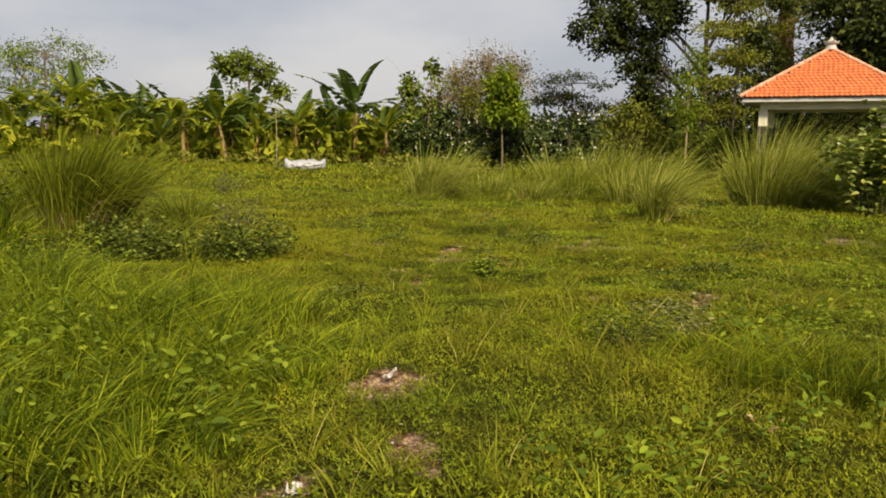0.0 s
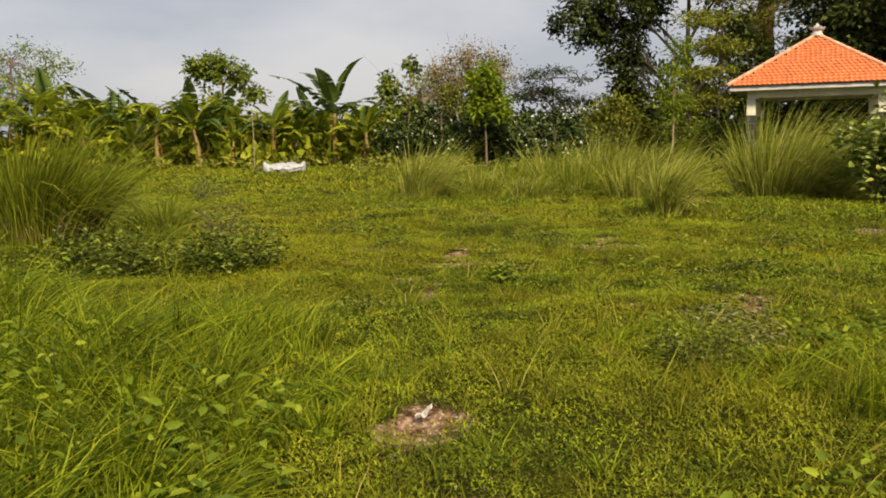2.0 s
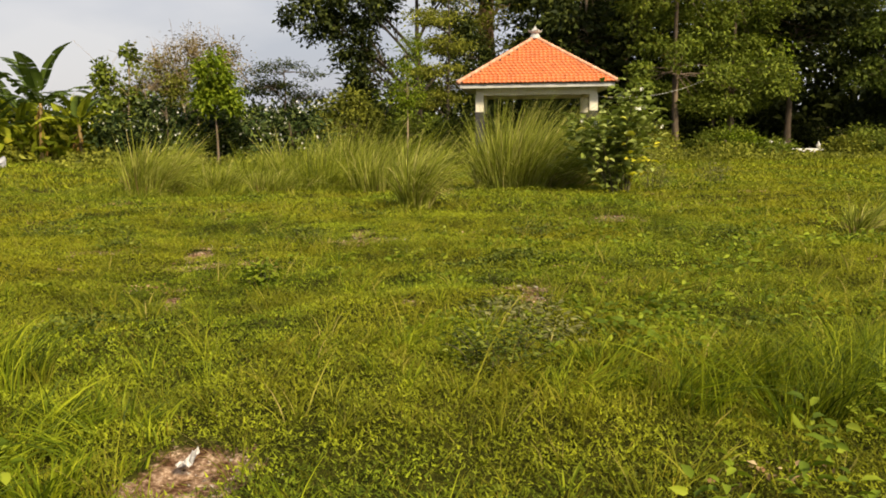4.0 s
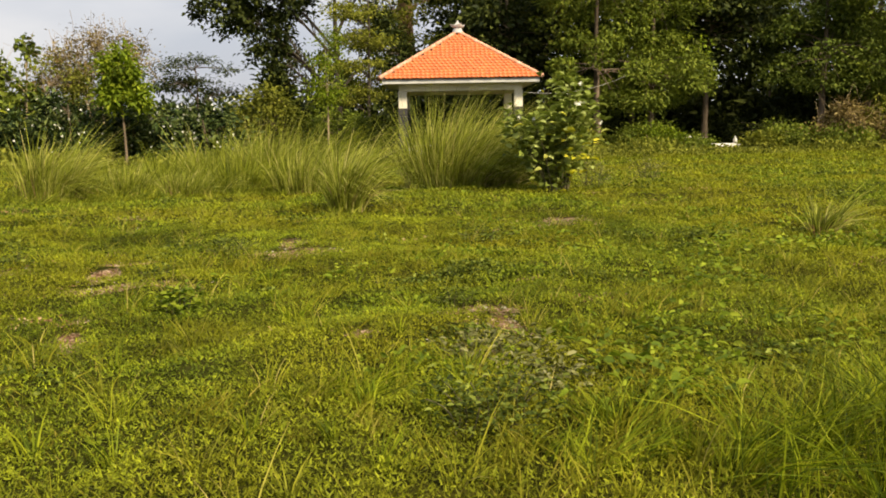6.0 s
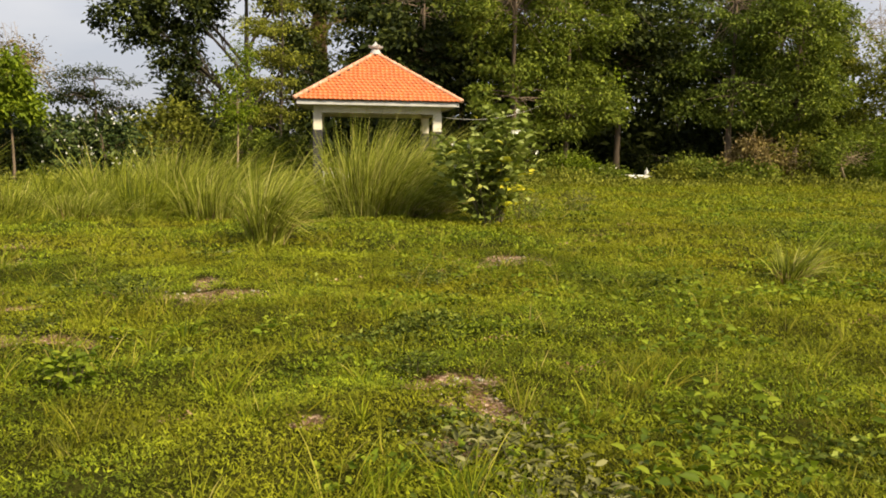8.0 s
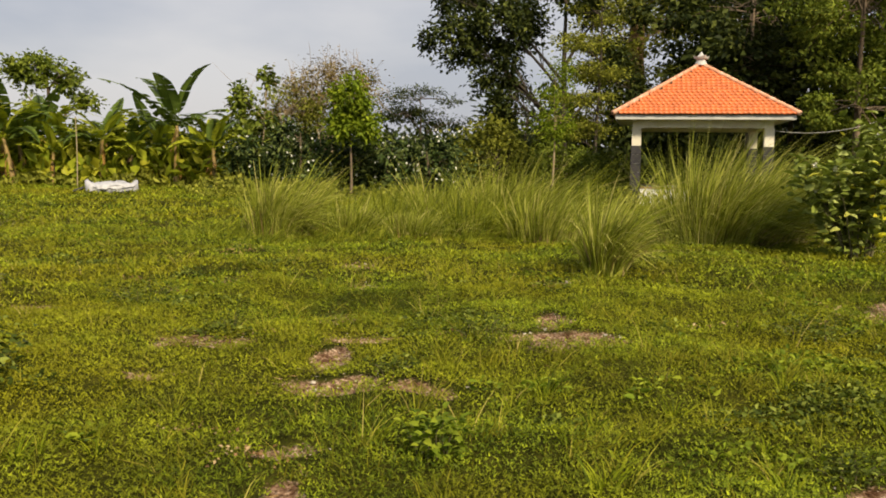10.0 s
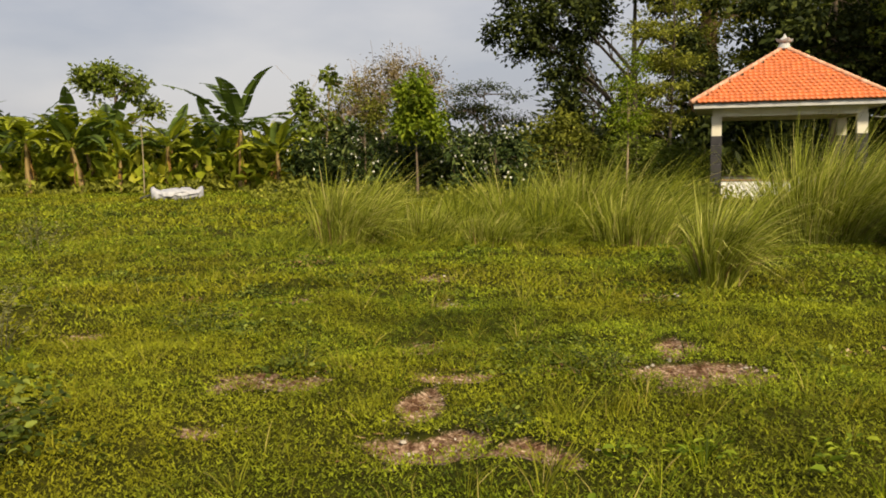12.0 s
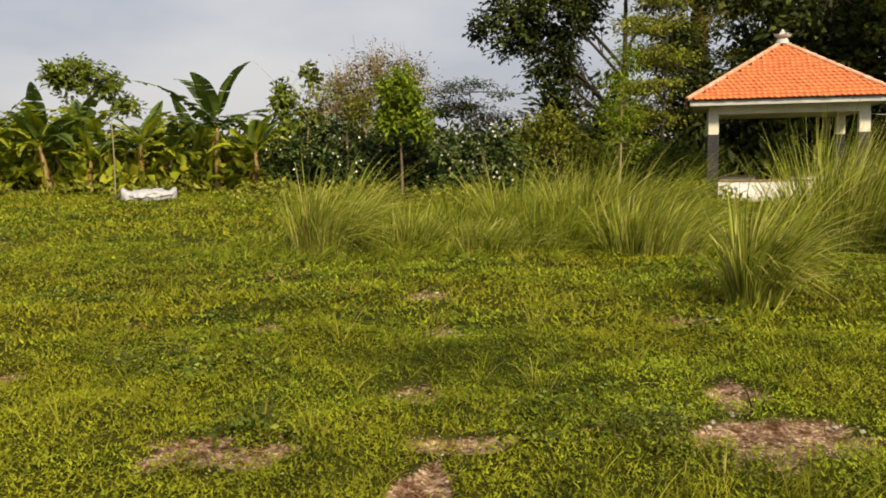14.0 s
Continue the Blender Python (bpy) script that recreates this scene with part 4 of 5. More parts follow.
BANANA = [build_banana(place(-13.5, 37.2), 6.2, 1, "tall banana plant with dark torn leaves", 5, 11, 0.75, M_BANANA_DARK, 3),
          build_banana(place(-22.2, 36.8, 20), 5.5, 2, "banana plant with bright arching leaves", 2, 14, 1.1),
          build_banana(place(-33.2, 40.2, 60), 6.2, 3, "tall banana plant with pale yellow-green heart", 6, 12, 1.0),
          build_banana(place(-11.9, 37.0, 40), 4.0, 4, "small banana plant with withered leaves round its stem", 7, 9, 1.2),
          build_banana(place(-16.9, 38.0, 80), 4.7, 5, "banana plant with drooping leaves", 5, 11, 1.2)]
_r = random.Random(7)
GROVE = [(-14.9, 38.6, 3), (-15.6, 40.2, 4), (-18.4, 38.4, 3), (-18.0, 40.8, 1), (-19.6, 39.4, 4), (-20.8, 41.2, 1), (-24.4, 39.4, 3), (-22.4, 42.0, 4),
         (-25.2, 40.8, 4), (-26.3, 39.6, 3), (-27.6, 41.6, 1), (-29.4, 40.2, 4), (-30.3, 42.6, 1), (-31.2, 39.0, 3), (-35.0, 41.0, 4), (-36.5, 42.5, 1), (-12.8, 39.6, 4),
         (-16.6, 42.5, 1), (-24.0, 43.6, 4), (-28.3, 44.0, 1), (-33.0, 44.0, 1), (-38.5, 41.0, 4), (-19.0, 43.4, 4), (-14.4, 42.0, 3), (-17.4, 39.6, 3), (-22.6, 40.4, 3), (-30.0, 38.6, 3), (-26.6, 43.0, 3), (-34.0, 39.0, 3), (-20.2, 38.2, 3), (-41.0, 40.0, 1), (-43.5, 41.5, 2), (-46.2, 40.2, 4), (-40.2, 43.6, 4), (-45.0, 44.0, 1), (-48.5, 42.0, 2), (-37.2, 39.4, 2), (-51.0, 41.0, 1), (-25.6, 38.2, 3), (-28.4, 38.6, 4), (-32.2, 41.6, 2), (-15.2, 37.3, 3), (-18.6, 37.2, 3), (-20.0, 37.0, 4), (-23.8, 37.6, 3), (-25.0, 38.6, 3), (-27.0, 37.9, 3), (-29.6, 38.2, 4), (-12.6, 38.2, 3), (-16.2, 39.2, 3), (-10.9, 38.0, 3), (-21.0, 38.0, 1)]
for bx, by, kd in GROVE:
    k = _r.uniform(0.74, 1.06) * (1.2 if bx < -27 else 1.0)
    ob = copy_thing(BANANA[kd], place(bx, by) @ pose(0, 0, 0, _r.uniform(-9, 9), _r.uniform(-9, 9), _r.uniform(0, 360)))
    ob.scale = (k, k, k)


# low growth under the bananas and at the grove's foot
def build_brush(name, mat, label, boxes, n, leaf, seed):
    rng = np.random.default_rng(seed)
    P = []
    for x0, x1, y0, y1, h in boxes:
        m = int(n * (x1 - x0) * (y1 - y0))
        q = np.stack([rng.uniform(x0, x1, m), rng.uniform(y0, y1, m)], -1)
        hh = h * (0.55 + 0.45 * np.sin(q[:, 0] * 1.7 + q[:, 1]) * np.sin(q[:, 1] * 1.3 + 2)) * rng.uniform(0, 1, m) ** 0.7
        P.append(np.stack([q[:, 0], q[:, 1], lie(q[:, 0], q[:, 1]) + hh], -1))
    P = np.concatenate(P)
    D = rng.normal(size=P.shape) + np.array([0, 0, 0.6])
    L = leaf * rng.uniform(0.6, 1.4, len(P))
    v, f = folded_leaves(P, D, L, L * 0.5, rng)
    tagged(new(name, mesh_of(name, v, f, mat)), label, "undergrowth", kind="stuff")


build_brush("undergrowth", M_LEAF_YEL, "tangled low weeds at the foot of the banana grove", [(-52, -7, 35.6, 37.2, 0.6), (-52, -11, 37.2, 46, 1.5), (-12, 5, 37.5, 42, 1.6)], 60, 0.22, 101)
build_brush("banana_suckers", M_BANANA, "young bright leaves between the banana stems", [(-46, -11.5, 38.4, 42.5, 2.4), (-36, -11.5, 36.9, 38.4, 1.8)], 30, 0.62, 104)
# added backing: dark leaf colour gives the wood's inner shade and closes sky gaps
build_brush("shaded_thicket", M_LEAF_DARK, "tangled thicket inside the wood, leaves coloured dark for its shade", [(-1, 46, 50, 54.5, 5.5), (4, 13, 45, 48, 3.4), (26, 44, 46, 49, 3.4), (9, 48, 56, 58, 12.0)], 62, 0.55, 103)
build_brush("weed_belt", M_LEAF_YEL, "waist-high weeds before the trees", [(-11, 4.5, 31, 36, 0.75), (9.5, 17, 33.5, 41, 0.85), (17, 22.5, 34, 41, 0.32), (22.5, 28, 33.5, 38, 0.85), (24, 34, 27, 32, 0.7)], 60, 0.16, 102)


# ---- tall grass clumps ----
def build_clump(name, x, y, height, radius, n, mat, label, seed, lean=(0.25, 0.0), dry=0.08, foot=0.35, group="", opening=1.0):
    rng = np.random.default_rng(seed)
    z = float(lie(x, y))
    top = empty(name, pose(x, y, z), label, "grass clump", group)

    def make(part_name, m, n, hk, pl=""):
        locks = max(34, n // 28)
        k = rng.integers(locks, size=n)
        a = rng.uniform(0, 6.28, locks)[k] + rng.normal(size=n) * 0.3
        q = np.clip((rng.uniform(0, 1, locks) ** 0.6)[k] + rng.normal(size=n) * 0.07, 0, 1.1)
        out = np.stack([np.cos(a), np.sin(a), np.zeros(n)], -1)
        p = out * (q * radius * foot)[:, None] + rng.normal(size=(n, 3)) * np.array([0.04, 0.04, 0]) * radius
        tilt = (q * 0.34 * opening + (rng.normal(size=locks) * 0.1)[k] + rng.normal(size=n) * 0.06)[:, None]
        wind = np.array([lean[0], lean[1], 0])
        d = np.array([0, 0, 1.0]) + out * tilt + wind * 0.08 + rng.normal(size=(n, 3)) * 0.05
        L = height * hk * 1.18 * rng.uniform(0.62, 1.0, locks)[k] * rng.uniform(0.5, 1.05, n)
        droop = rng.uniform(0.45, 1.25, locks)[k] * rng.uniform(0.7, 1.4, n)
        bend = out * (0.5 * opening * q * droop)[:, None] + wind * (0.1 + 0.8 * droop)[:, None] - np.array([0, 0, 0.55]) * droop[:, None]
        v, f = blades(p, d, L, rng.uniform(0.008, 0.02, n), bend, rng, 5)
        tagged(part_mesh(part_name, mesh_of(part_name, v, f, m), top, pl), kind="stuff")

    make("foliage", mat, int(n * 1.1), 1.0)
    if dry:
        make("dry_foliage", M_DRYGRASS, int(n * dry), 0.5, "dry straw-brown blades")
    return top


CL = "tall reed grass clumps"
build_clump("tall_grass_clump", 3.3, 18.9, 2.3, 0.9, 1800, M_TALL, "large clump of tall reed grass leaning over", 204, (0.35, 0), 0.1, 0.75, CL, 0.8)
build_clump("tall_grass_clump", 2.62, 18.5, 2.6, 1.15, 4200, M_TALL, "large clump of tall reed grass leaning over", 201, (0.38, 0), 0.14, 0.75, CL, 0.8)
build_clump("tall_grass_clump", 0.08, 14.15, 1.65, 0.5, 900, M_TALL, "small fountain-shaped clump of pale reed grass", 202, (0.25, 0), 0.3, 0.4, CL, 0.55)
build_clump("tall_grass_clump", -4.8, 18.2, 1.95, 0.75, 1700, M_TALL, "clump of green reed grass with dry foot", 203, (0.22, 0), 0.1, 0.6, CL, 0.5)
for k, (gx, gy, gh, gr) in enumerate([(-2.7, 20.6, 1.35, 1.0), (-1.7, 20.9, 1.75, 1.1), (-0.7, 20.6, 2.05, 1.1), (-0.1, 20.6, 1.8, 0.9), (-3.5, 19.4, 0.95, 0.8), (-0.2, 18.6, 1.3, 0.8), (-1.3, 19.0, 1.15, 0.8), (-2.4, 18.8, 0.9, 0.8), (3.4, 19.6, 1.6, 0.9), (-3.9, 21.5, 1.1, 0.9)]):
    build_clump("tall_grass_clump", gx, gy, gh * 1.1, gr, 1400, M_TALL if k % 3 else M_TALLGREEN, "clump of tall pale green reed grass in a row", 210 + k, (0.32, 0), 0.08, 0.85, CL, 0.8)
build_clump("tall_grass_clump", -7.9, 10.3, 2.3, 0.8, 3000, M_TALLGREEN, "dense upright clump of dark green reed grass", 231, (0.3, 0), 0.16, 0.6, CL, 0.5)
build_clump("tall_grass_clump", -8.7, 8.9, 1.5, 1.1, 1700, M_RANK, "tangled clump of reed grass with dry blades", 232, (-0.1, -0.2), 0.25, 0.5, CL)
build_clump("tall_grass_clump", -7.6, 8.2, 0.95, 0.9, 1000, M_RANK, "tangled low clump of reed grass with dry blades", 233, (0.1, -0.2), 0.3, 0.5, CL)
build_clump("tall_grass_clump", -9.6, 11.4, 1.5, 1.2, 1400, M_TALLGREEN, "broad clump of green reed grass", 234, (0.1, 0), 0.1, 0.5, CL)
build_clump("tall_grass_clump", 4.7, 10.2, 0.75, 0.3, 260, M_TALL, "small tuft of coarse grass with dry foot", 235, (0.3, 0), 0.25, 0.4, CL)
for k, (gx, gy, gh) in enumerate([(-7.1, 11.9, 0.75), (-7.7, 12.9, 0.8), (-6.2, 9.4, 0.5), (-5.2, 8.8, 0.5), (-6.8, 10.6, 0.6)]):
    build_clump("grass_tuft", gx, gy, gh, 0.6, 380, M_TALLGREEN, "loose tuft of wispy grass", 240 + k, (0.2, 0), 0.1, 0.7, "wispy grass tufts")


# ---- leafy shrubs ----
def build_shrub(name, x, y, height, radius, n, mat, label, seed, leaf=(0.12, 0.07), yellow=0, flowers=0, stems=9, foot=0.15, twig=M_WEEDSTEM):
    rng = np.random.default_rng(seed)
    top = empty(name, place(x, y), label, "shrub")
    lines, P, D = [], [], []
    for k in range(stems):
        a = k * 2.4 + rng.uniform(-0.4, 0.4)
        r = radius * rng.uniform(0.25, 1.0)
        e = np.array([math.cos(a) * r, math.sin(a) * r, height * (1 - 0.4 * (r / radius) ** 2) * rng.uniform(0.66, 1.1)])
        line = curve3((math.cos(a) * foot, math.sin(a) * foot, -0.05), (e[0] * 0.5, e[1] * 0.5, e[2] * 0.7), e, 0.003 + 0.006 * height, 0.002, 7)
        lines.append(line)
        m = n // stems
        s = rng.uniform(0.08, 1.0, m) ** 0.75
        pts = np.array([q[0] for q in line])
        i = np.clip(s * 6, 0, 5.999)
        j = i.astype(int)
        base = pts[j] * (1 - (i - j))[:, None] + pts[j + 1] * (i - j)[:, None]
        aa = rng.uniform(0, 6.28, m)
        d = np.stack([np.cos(aa), np.sin(aa), rng.uniform(-0.1, 0.8, m)], -1)
        P.append(base + d * 0.05 + rng.normal(size=(m, 3)) * radius * 0.12)
        D.append(d)
    P, D = np.concatenate(P), np.concatenate(D)
    P[:, 2] = np.maximum(P[:, 2], 0.03)
    L = leaf[0] * rng.uniform(0.65, 1.25, len(P))
    for line in lines:
        part_mesh("stem", mesh_of("stem", *tubes([line], 5), twig, True), top, "thin woody stem")
    v, f = ovate_leaves(P, D, L, L * leaf[1] / leaf[0], rng)
    part_mesh("foliage", mesh_of("foliage", v, f, mat), top)
    if yellow:
        i = np.argsort(-P[:, 0] * 0.8 + P[:, 1] + 0.8 * P[:, 2] + rng.normal(size=len(P)) * 0.35)[:yellow]
        v, f = ovate_leaves(P[i] + np.array([0.03, -0.05, 0]), D[i], leaf[0], leaf[1], rng)
        part_mesh("yellow_leaves", mesh_of("yellow_leaves", v, f, M_YELLOW), top, "yellowed leaves")
    if flowers:
        c = np.array([l[-1][0] for l in lines])[rng.integers(stems, size=flowers)] + rng.normal(size=(flowers, 3)) * np.array([0.06, 0.06, 0.05]) - np.array([0, 0.04, 0.06])
        p = np.repeat(c, 6, 0)
        an = np.tile(np.arange(6) * 1.047, flowers)
        d = np.stack([np.cos(an), 0 * an - 0.3, np.sin(an)], -1)
        v, f = folded_leaves(p, d, 0.045, 0.03, rng)
        part_mesh("blossom", mesh_of("blossom", v, f, M_BLOSSOM), top, "white blossoms")
    return top


build_shrub("milkweed_shrub", 3.9, 16.3, 1.85, 0.9, 1500, M_MILKWEED, "milkweed shrub with pale broad leaves, some yellow", 301, (0.165, 0.1), 34, 9, 26)
build_shrub("weed_shrub", -8.5, 8.0, 1.25, 1.3, 3000, M_DARKWEED, "waist-high leafy dark green bush beside the reeds", 311, (0.08, 0.045), stems=20, foot=0.4)
build_shrub("weed_shrub", -10.4, 9.2, 1.3, 1.2, 2000, M_DARKWEED, "waist-high leafy dark green bush beside the reeds", 312, (0.08, 0.045), stems=18, foot=0.4)
build_shrub("weed_shrub", -4.6, 8.7, 0.36, 0.68, 1500, M_DARKWEED, "low spreading dark-leaved weed", 302, (0.06, 0.035), stems=14, foot=0.3)
build_shrub("weed_shrub", -5.75, 8.2, 0.42, 0.85, 1900, M_DARKWEED, "low bushy weed with small grey-green leaves", 303, (0.06, 0.035), stems=14, foot=0.35)
build_shrub("weed_shrub", -5.6, 10.7, 0.6, 0.45, 500, M_GREYWEED, "brownish dry weed shrub", 304, (0.05, 0.02), stems=12)
build_shrub("weed_shrub", -9.2, 17.0, 0.55, 0.5, 400, M_GREYWEED, "brownish dry weed shrub", 305, (0.05, 0.02), stems=10)
build_shrub("weed_shrub", 4.75, 16.9, 0.6, 0.45, 420, M_GREYWEED, "brownish dry weed beside the milkweed", 306, (0.05, 0.02), stems=10)
build_shrub("weed_shrub", 7.1, 19.6, 0.6, 0.45, 420, M_GREYWEED, "brownish dry weed shrub in the grass", 307, (0.05, 0.02), stems=10)
build_shrub("weed_shrub", -0.12, 5.5, 0.2, 0.3, 700, M_DARKWEED, "low dark weed with tiny leaves", 308, (0.032, 0.016), stems=16, foot=0.15)
build_shrub("weed_shrub", -1.58, 8.05, 0.19, 0.2, 190, M_WEED, "low broad-leaved light green weed", 309, (0.05, 0.032), stems=9, foot=0.08)
build_shrub("weed_shrub", 0.25, 5.95, 0.08, 0.26, 260, M_GREYWEED, "patch of grey withered creeping weed", 313, (0.04, 0.018), stems=12, foot=0.25)
build_shrub("weed_shrub", -1.9, 9.4, 0.1, 0.13, 200, M_DARKWEED, "small dark weed at the edge of worn ground", 315, (0.03, 0.016), stems=7, foot=0.05)
build_shrub("weed_shrub", -3.3, 10.68, 0.16, 0.14, 190, M_DARKWEED, "small dark weed at the edge of worn ground", 316, (0.03, 0.016), stems=7, foot=0.05)
build_shrub("weed_shrub", 0.26, 7.98, 0.1, 0.15, 220, M_DARKWEED, "small dark weed at the edge of worn ground", 320, (0.03, 0.016), stems=8, foot=0.06)
build_shrub("weed_shrub", -1.35, 10.5, 0.14, 0.3, 420, M_DARKWEED, "low dark weed in the grass", 317, (0.03, 0.016), stems=12, foot=0.15)
build_shrub("weed_shrub", -4.5, 11.9, 0.16, 0.4, 420, M_DARKWEED, "low dark weed in the grass", 318, (0.035, 0.018), stems=12, foot=0.2)
build_shrub("weed_shrub", 1.2, 10.9, 0.14, 0.35, 380, M_DARKWEED, "low dark weed in the grass", 319, (0.035, 0.018), stems=12, foot=0.2)
build_shrub("weed_shrub", 0.12, 6.45, 0.1, 0.32, 320, M_GREYWEED, "patch of grey withered creeping weed", 310, (0.05, 0.02), stems=14, foot=0.3)


# ---- grass and low herbs over the field ----
def in_view(x, y):
    """The part of the field that is grown densely: a fan before the walker."""
    return np.abs(x + 0.3) < np.maximum(2.2 + 1.15 * y, 9.0)


def scatter(n, x0, x1, y0, y1, rng, keep_bare=0.15, side=False):
    p = np.stack([rng.uniform(x0, x1, n), rng.uniform(y0, y1, n)], -1)
    ok = in_view(p[:, 0], p[:, 1]) & ~(side & (p[:, 0] > -5.5) & (p[:, 0] < 4.5) & (p[:, 1] < 13)) & (rng.uniform(0, 1, n) > bare(p[:, 0], p[:, 1]) * (1 + keep_bare) - keep_bare * 0.6)
    p = p[ok]
    return np.stack([p[:, 0], p[:, 1], lie(p[:, 0], p[:, 1])], -1)


def thickness(p, seed):
    """Slow drift of the grass's height over the field."""
    a = 0.5 + 0.5 * np.sin(p[:, 0] * 1.1 + seed + 1.3 * np.sin(p[:, 1] * 0.7)) * np.sin(p[:, 1] * 0.9 + 0.6 * np.sin(p[:, 0] * 1.7))
    b = 0.5 + 0.5 * np.sin(p[:, 0] * 4.3 + 2 * np.sin(p[:, 1] * 2.6 + seed)) * np.sin(p[:, 1] * 3.7 + 1.5 * np.sin(p[:, 0] * 3.1))
    return 0.55 * a + 0.65 * b * b


def build_meadow(name, label, bands, height, width, mat, seed, seg=2, cluster=7):
    rng = np.random.default_rng(seed)
    V, F, off = [], [], 0
    for (x0, x1, y0, y1, per, hk, wk) in bands:
        c = scatter(int(per * (x1 - x0) * (y1 - y0) / cluster), x0, x1, y0, y1, rng)
        p = np.repeat(c, cluster, 0)
        p[:, :2] += rng.normal(size=(len(p), 2)) * 0.03 * wk
        n = len(p)
        t = thickness(p, seed)
        d = np.array([0, 0, 1.0]) + rng.normal(size=(n, 3)) * np.array([0.45, 0.45, 0.1])
        L = height * hk * (0.4 + 0.9 * t) * rng.uniform(0.4, 1.3, n) * np.repeat(rng.uniform(0.6, 1.3, len(c)), cluster)
        bend = rng.normal(size=(n, 3)) * np.array([0.35, 0.35, 0.05]) - np.array([0, 0, 0.15])
        v, f = blades(p, d, L, width * wk * rng.uniform(0.6, 1.3, n), bend, rng, seg if y0 < 12 and wk < 1.9 else 1)
        V.append(v)
        F.append(f + off)
        off += len(v)
    tagged(new(name, mesh_of(name, np.concatenate(V), np.concatenate(F), mat)), label, "grass", kind="stuff")


def build_carpet(name, label, bands, leaf, mat, seed, lift=0.065):
    rng = np.random.default_rng(seed)
    V, F, off = [], [], 0
    for (x0, x1, y0, y1, per, lk) in bands:
        p = scatter(int(per * (x1 - x0) * (y1 - y0)), x0, x1, y0, y1, rng, 0.05, x1 - x0 > 20)
        p = p[rng.uniform(0, 1, len(p)) < (0.4 if lk < 1 else 0.75) + 1.5 * drift(p[:, 0], p[:, 1], 0.16, 6) * (0.5 + drift(p[:, 0], p[:, 1], 0.7, 7))]
        n = len(p)
        p[:, 2] += rng.uniform(0, 1, n) * lift * (0.5 + lk * 0.5) * (0.5 + thickness(p, seed))
        a = rng.uniform(0, 6.28, n)
        d = np.stack([np.cos(a), np.sin(a), rng.uniform(0.0, 1.3, n)], -1)
        L = leaf * lk * rng.uniform(0.6, 1.4, n)
        v, f = small_leaves(p, d, L * 1.25, L * 0.48, rng)
        V.append(v)
        F.append(f + off)
        off += len(v)
    tagged(new(name, mesh_of(name, np.concatenate(V), np.concatenate(F), mat)), label, "ground cover", kind="stuff")


build_meadow("meadow_grass", "short uneven meadow grass", [(-7, 7, 1.4, 6, 760, 1.0, 1.0), (-9, 9, -7, 1.4, 60, 1.2, 2.0), (-11, 12, 6, 12, 300, 0.9, 1.1), (-20, 24, 12, 20, 105, 1.05, 1.9), (-36, 42, 20, 38, 22, 1.8, 4.2)], 0.115, 0.006, M_GRASS, 401)
build_carpet("herb_carpet", "creeping low green herbs", [(-5.5, 4.5, 1.4, 3.0, 3600, 0.8), (-5.5, 4.5, 3.0, 8, 7400, 0.54), (-5.5, 4.5, 8, 13, 5600, 0.6), (-13, 14, 1.4, 12, 900, 1.12), (-9, 9, -7, 1.4, 520, 1.35), (-20, 24, 12, 20, 760, 1.15), (-36, 42, 20, 38, 110, 2.4)], 0.03, M_CARPET, 402)


# stands of longer grass and broad weeds: x, y, half sizes, height
def build_stand(name, label, stands, per, width, mat, seed, seg=3, lean=(0.15, 0.0)):
    rng = np.random.default_rng(seed)
    V, F, off = [], [], 0
    for cx, cy, rx, ry, h in stands:
        n = int(per * rx * ry * math.pi)
        tufts = max(8, n // 22)
        k = rng.integers(tufts, size=n)
        a, q = rng.uniform(0, 6.28, tufts)[k], np.sqrt(rng.uniform(0, 1, tufts))[k]
        p = np.stack([cx + rx * q * np.cos(a), cy + ry * q * np.sin(a)], -1) + rng.normal(size=(n, 2)) * 0.03
        p = np.concatenate([p, lie(p[:, 0], p[:, 1])[:, None]], 1)
        tilt = rng.normal(size=(tufts, 3))[k] * np.array([0.22, 0.22, 0.0])
        d = np.array([lean[0], lean[1], 1.0]) + tilt + rng.normal(size=(n, 3)) * np.array([0.2, 0.2, 0.08])
        L = h * (1 - 0.5 * q ** 2) * rng.uniform(0.6, 1.1, tufts)[k] * rng.uniform(0.45, 1.15, n)
        bend = tilt * 1.2 + rng.normal(size=(n, 3)) * np.array([0.2, 0.2, 0.05]) + np.array([lean[0], lean[1], -0.3])
        v, f = blades(p, d, L, width * rng.uniform(0.6, 1.3, n), bend, rng, seg)
        V.append(v)
        F.append(f + off)
        off += len(v)
    tagged(new(name, mesh_of(name, np.concatenate(V), np.concatenate(F), mat)), label, "grass", kind="stuff")


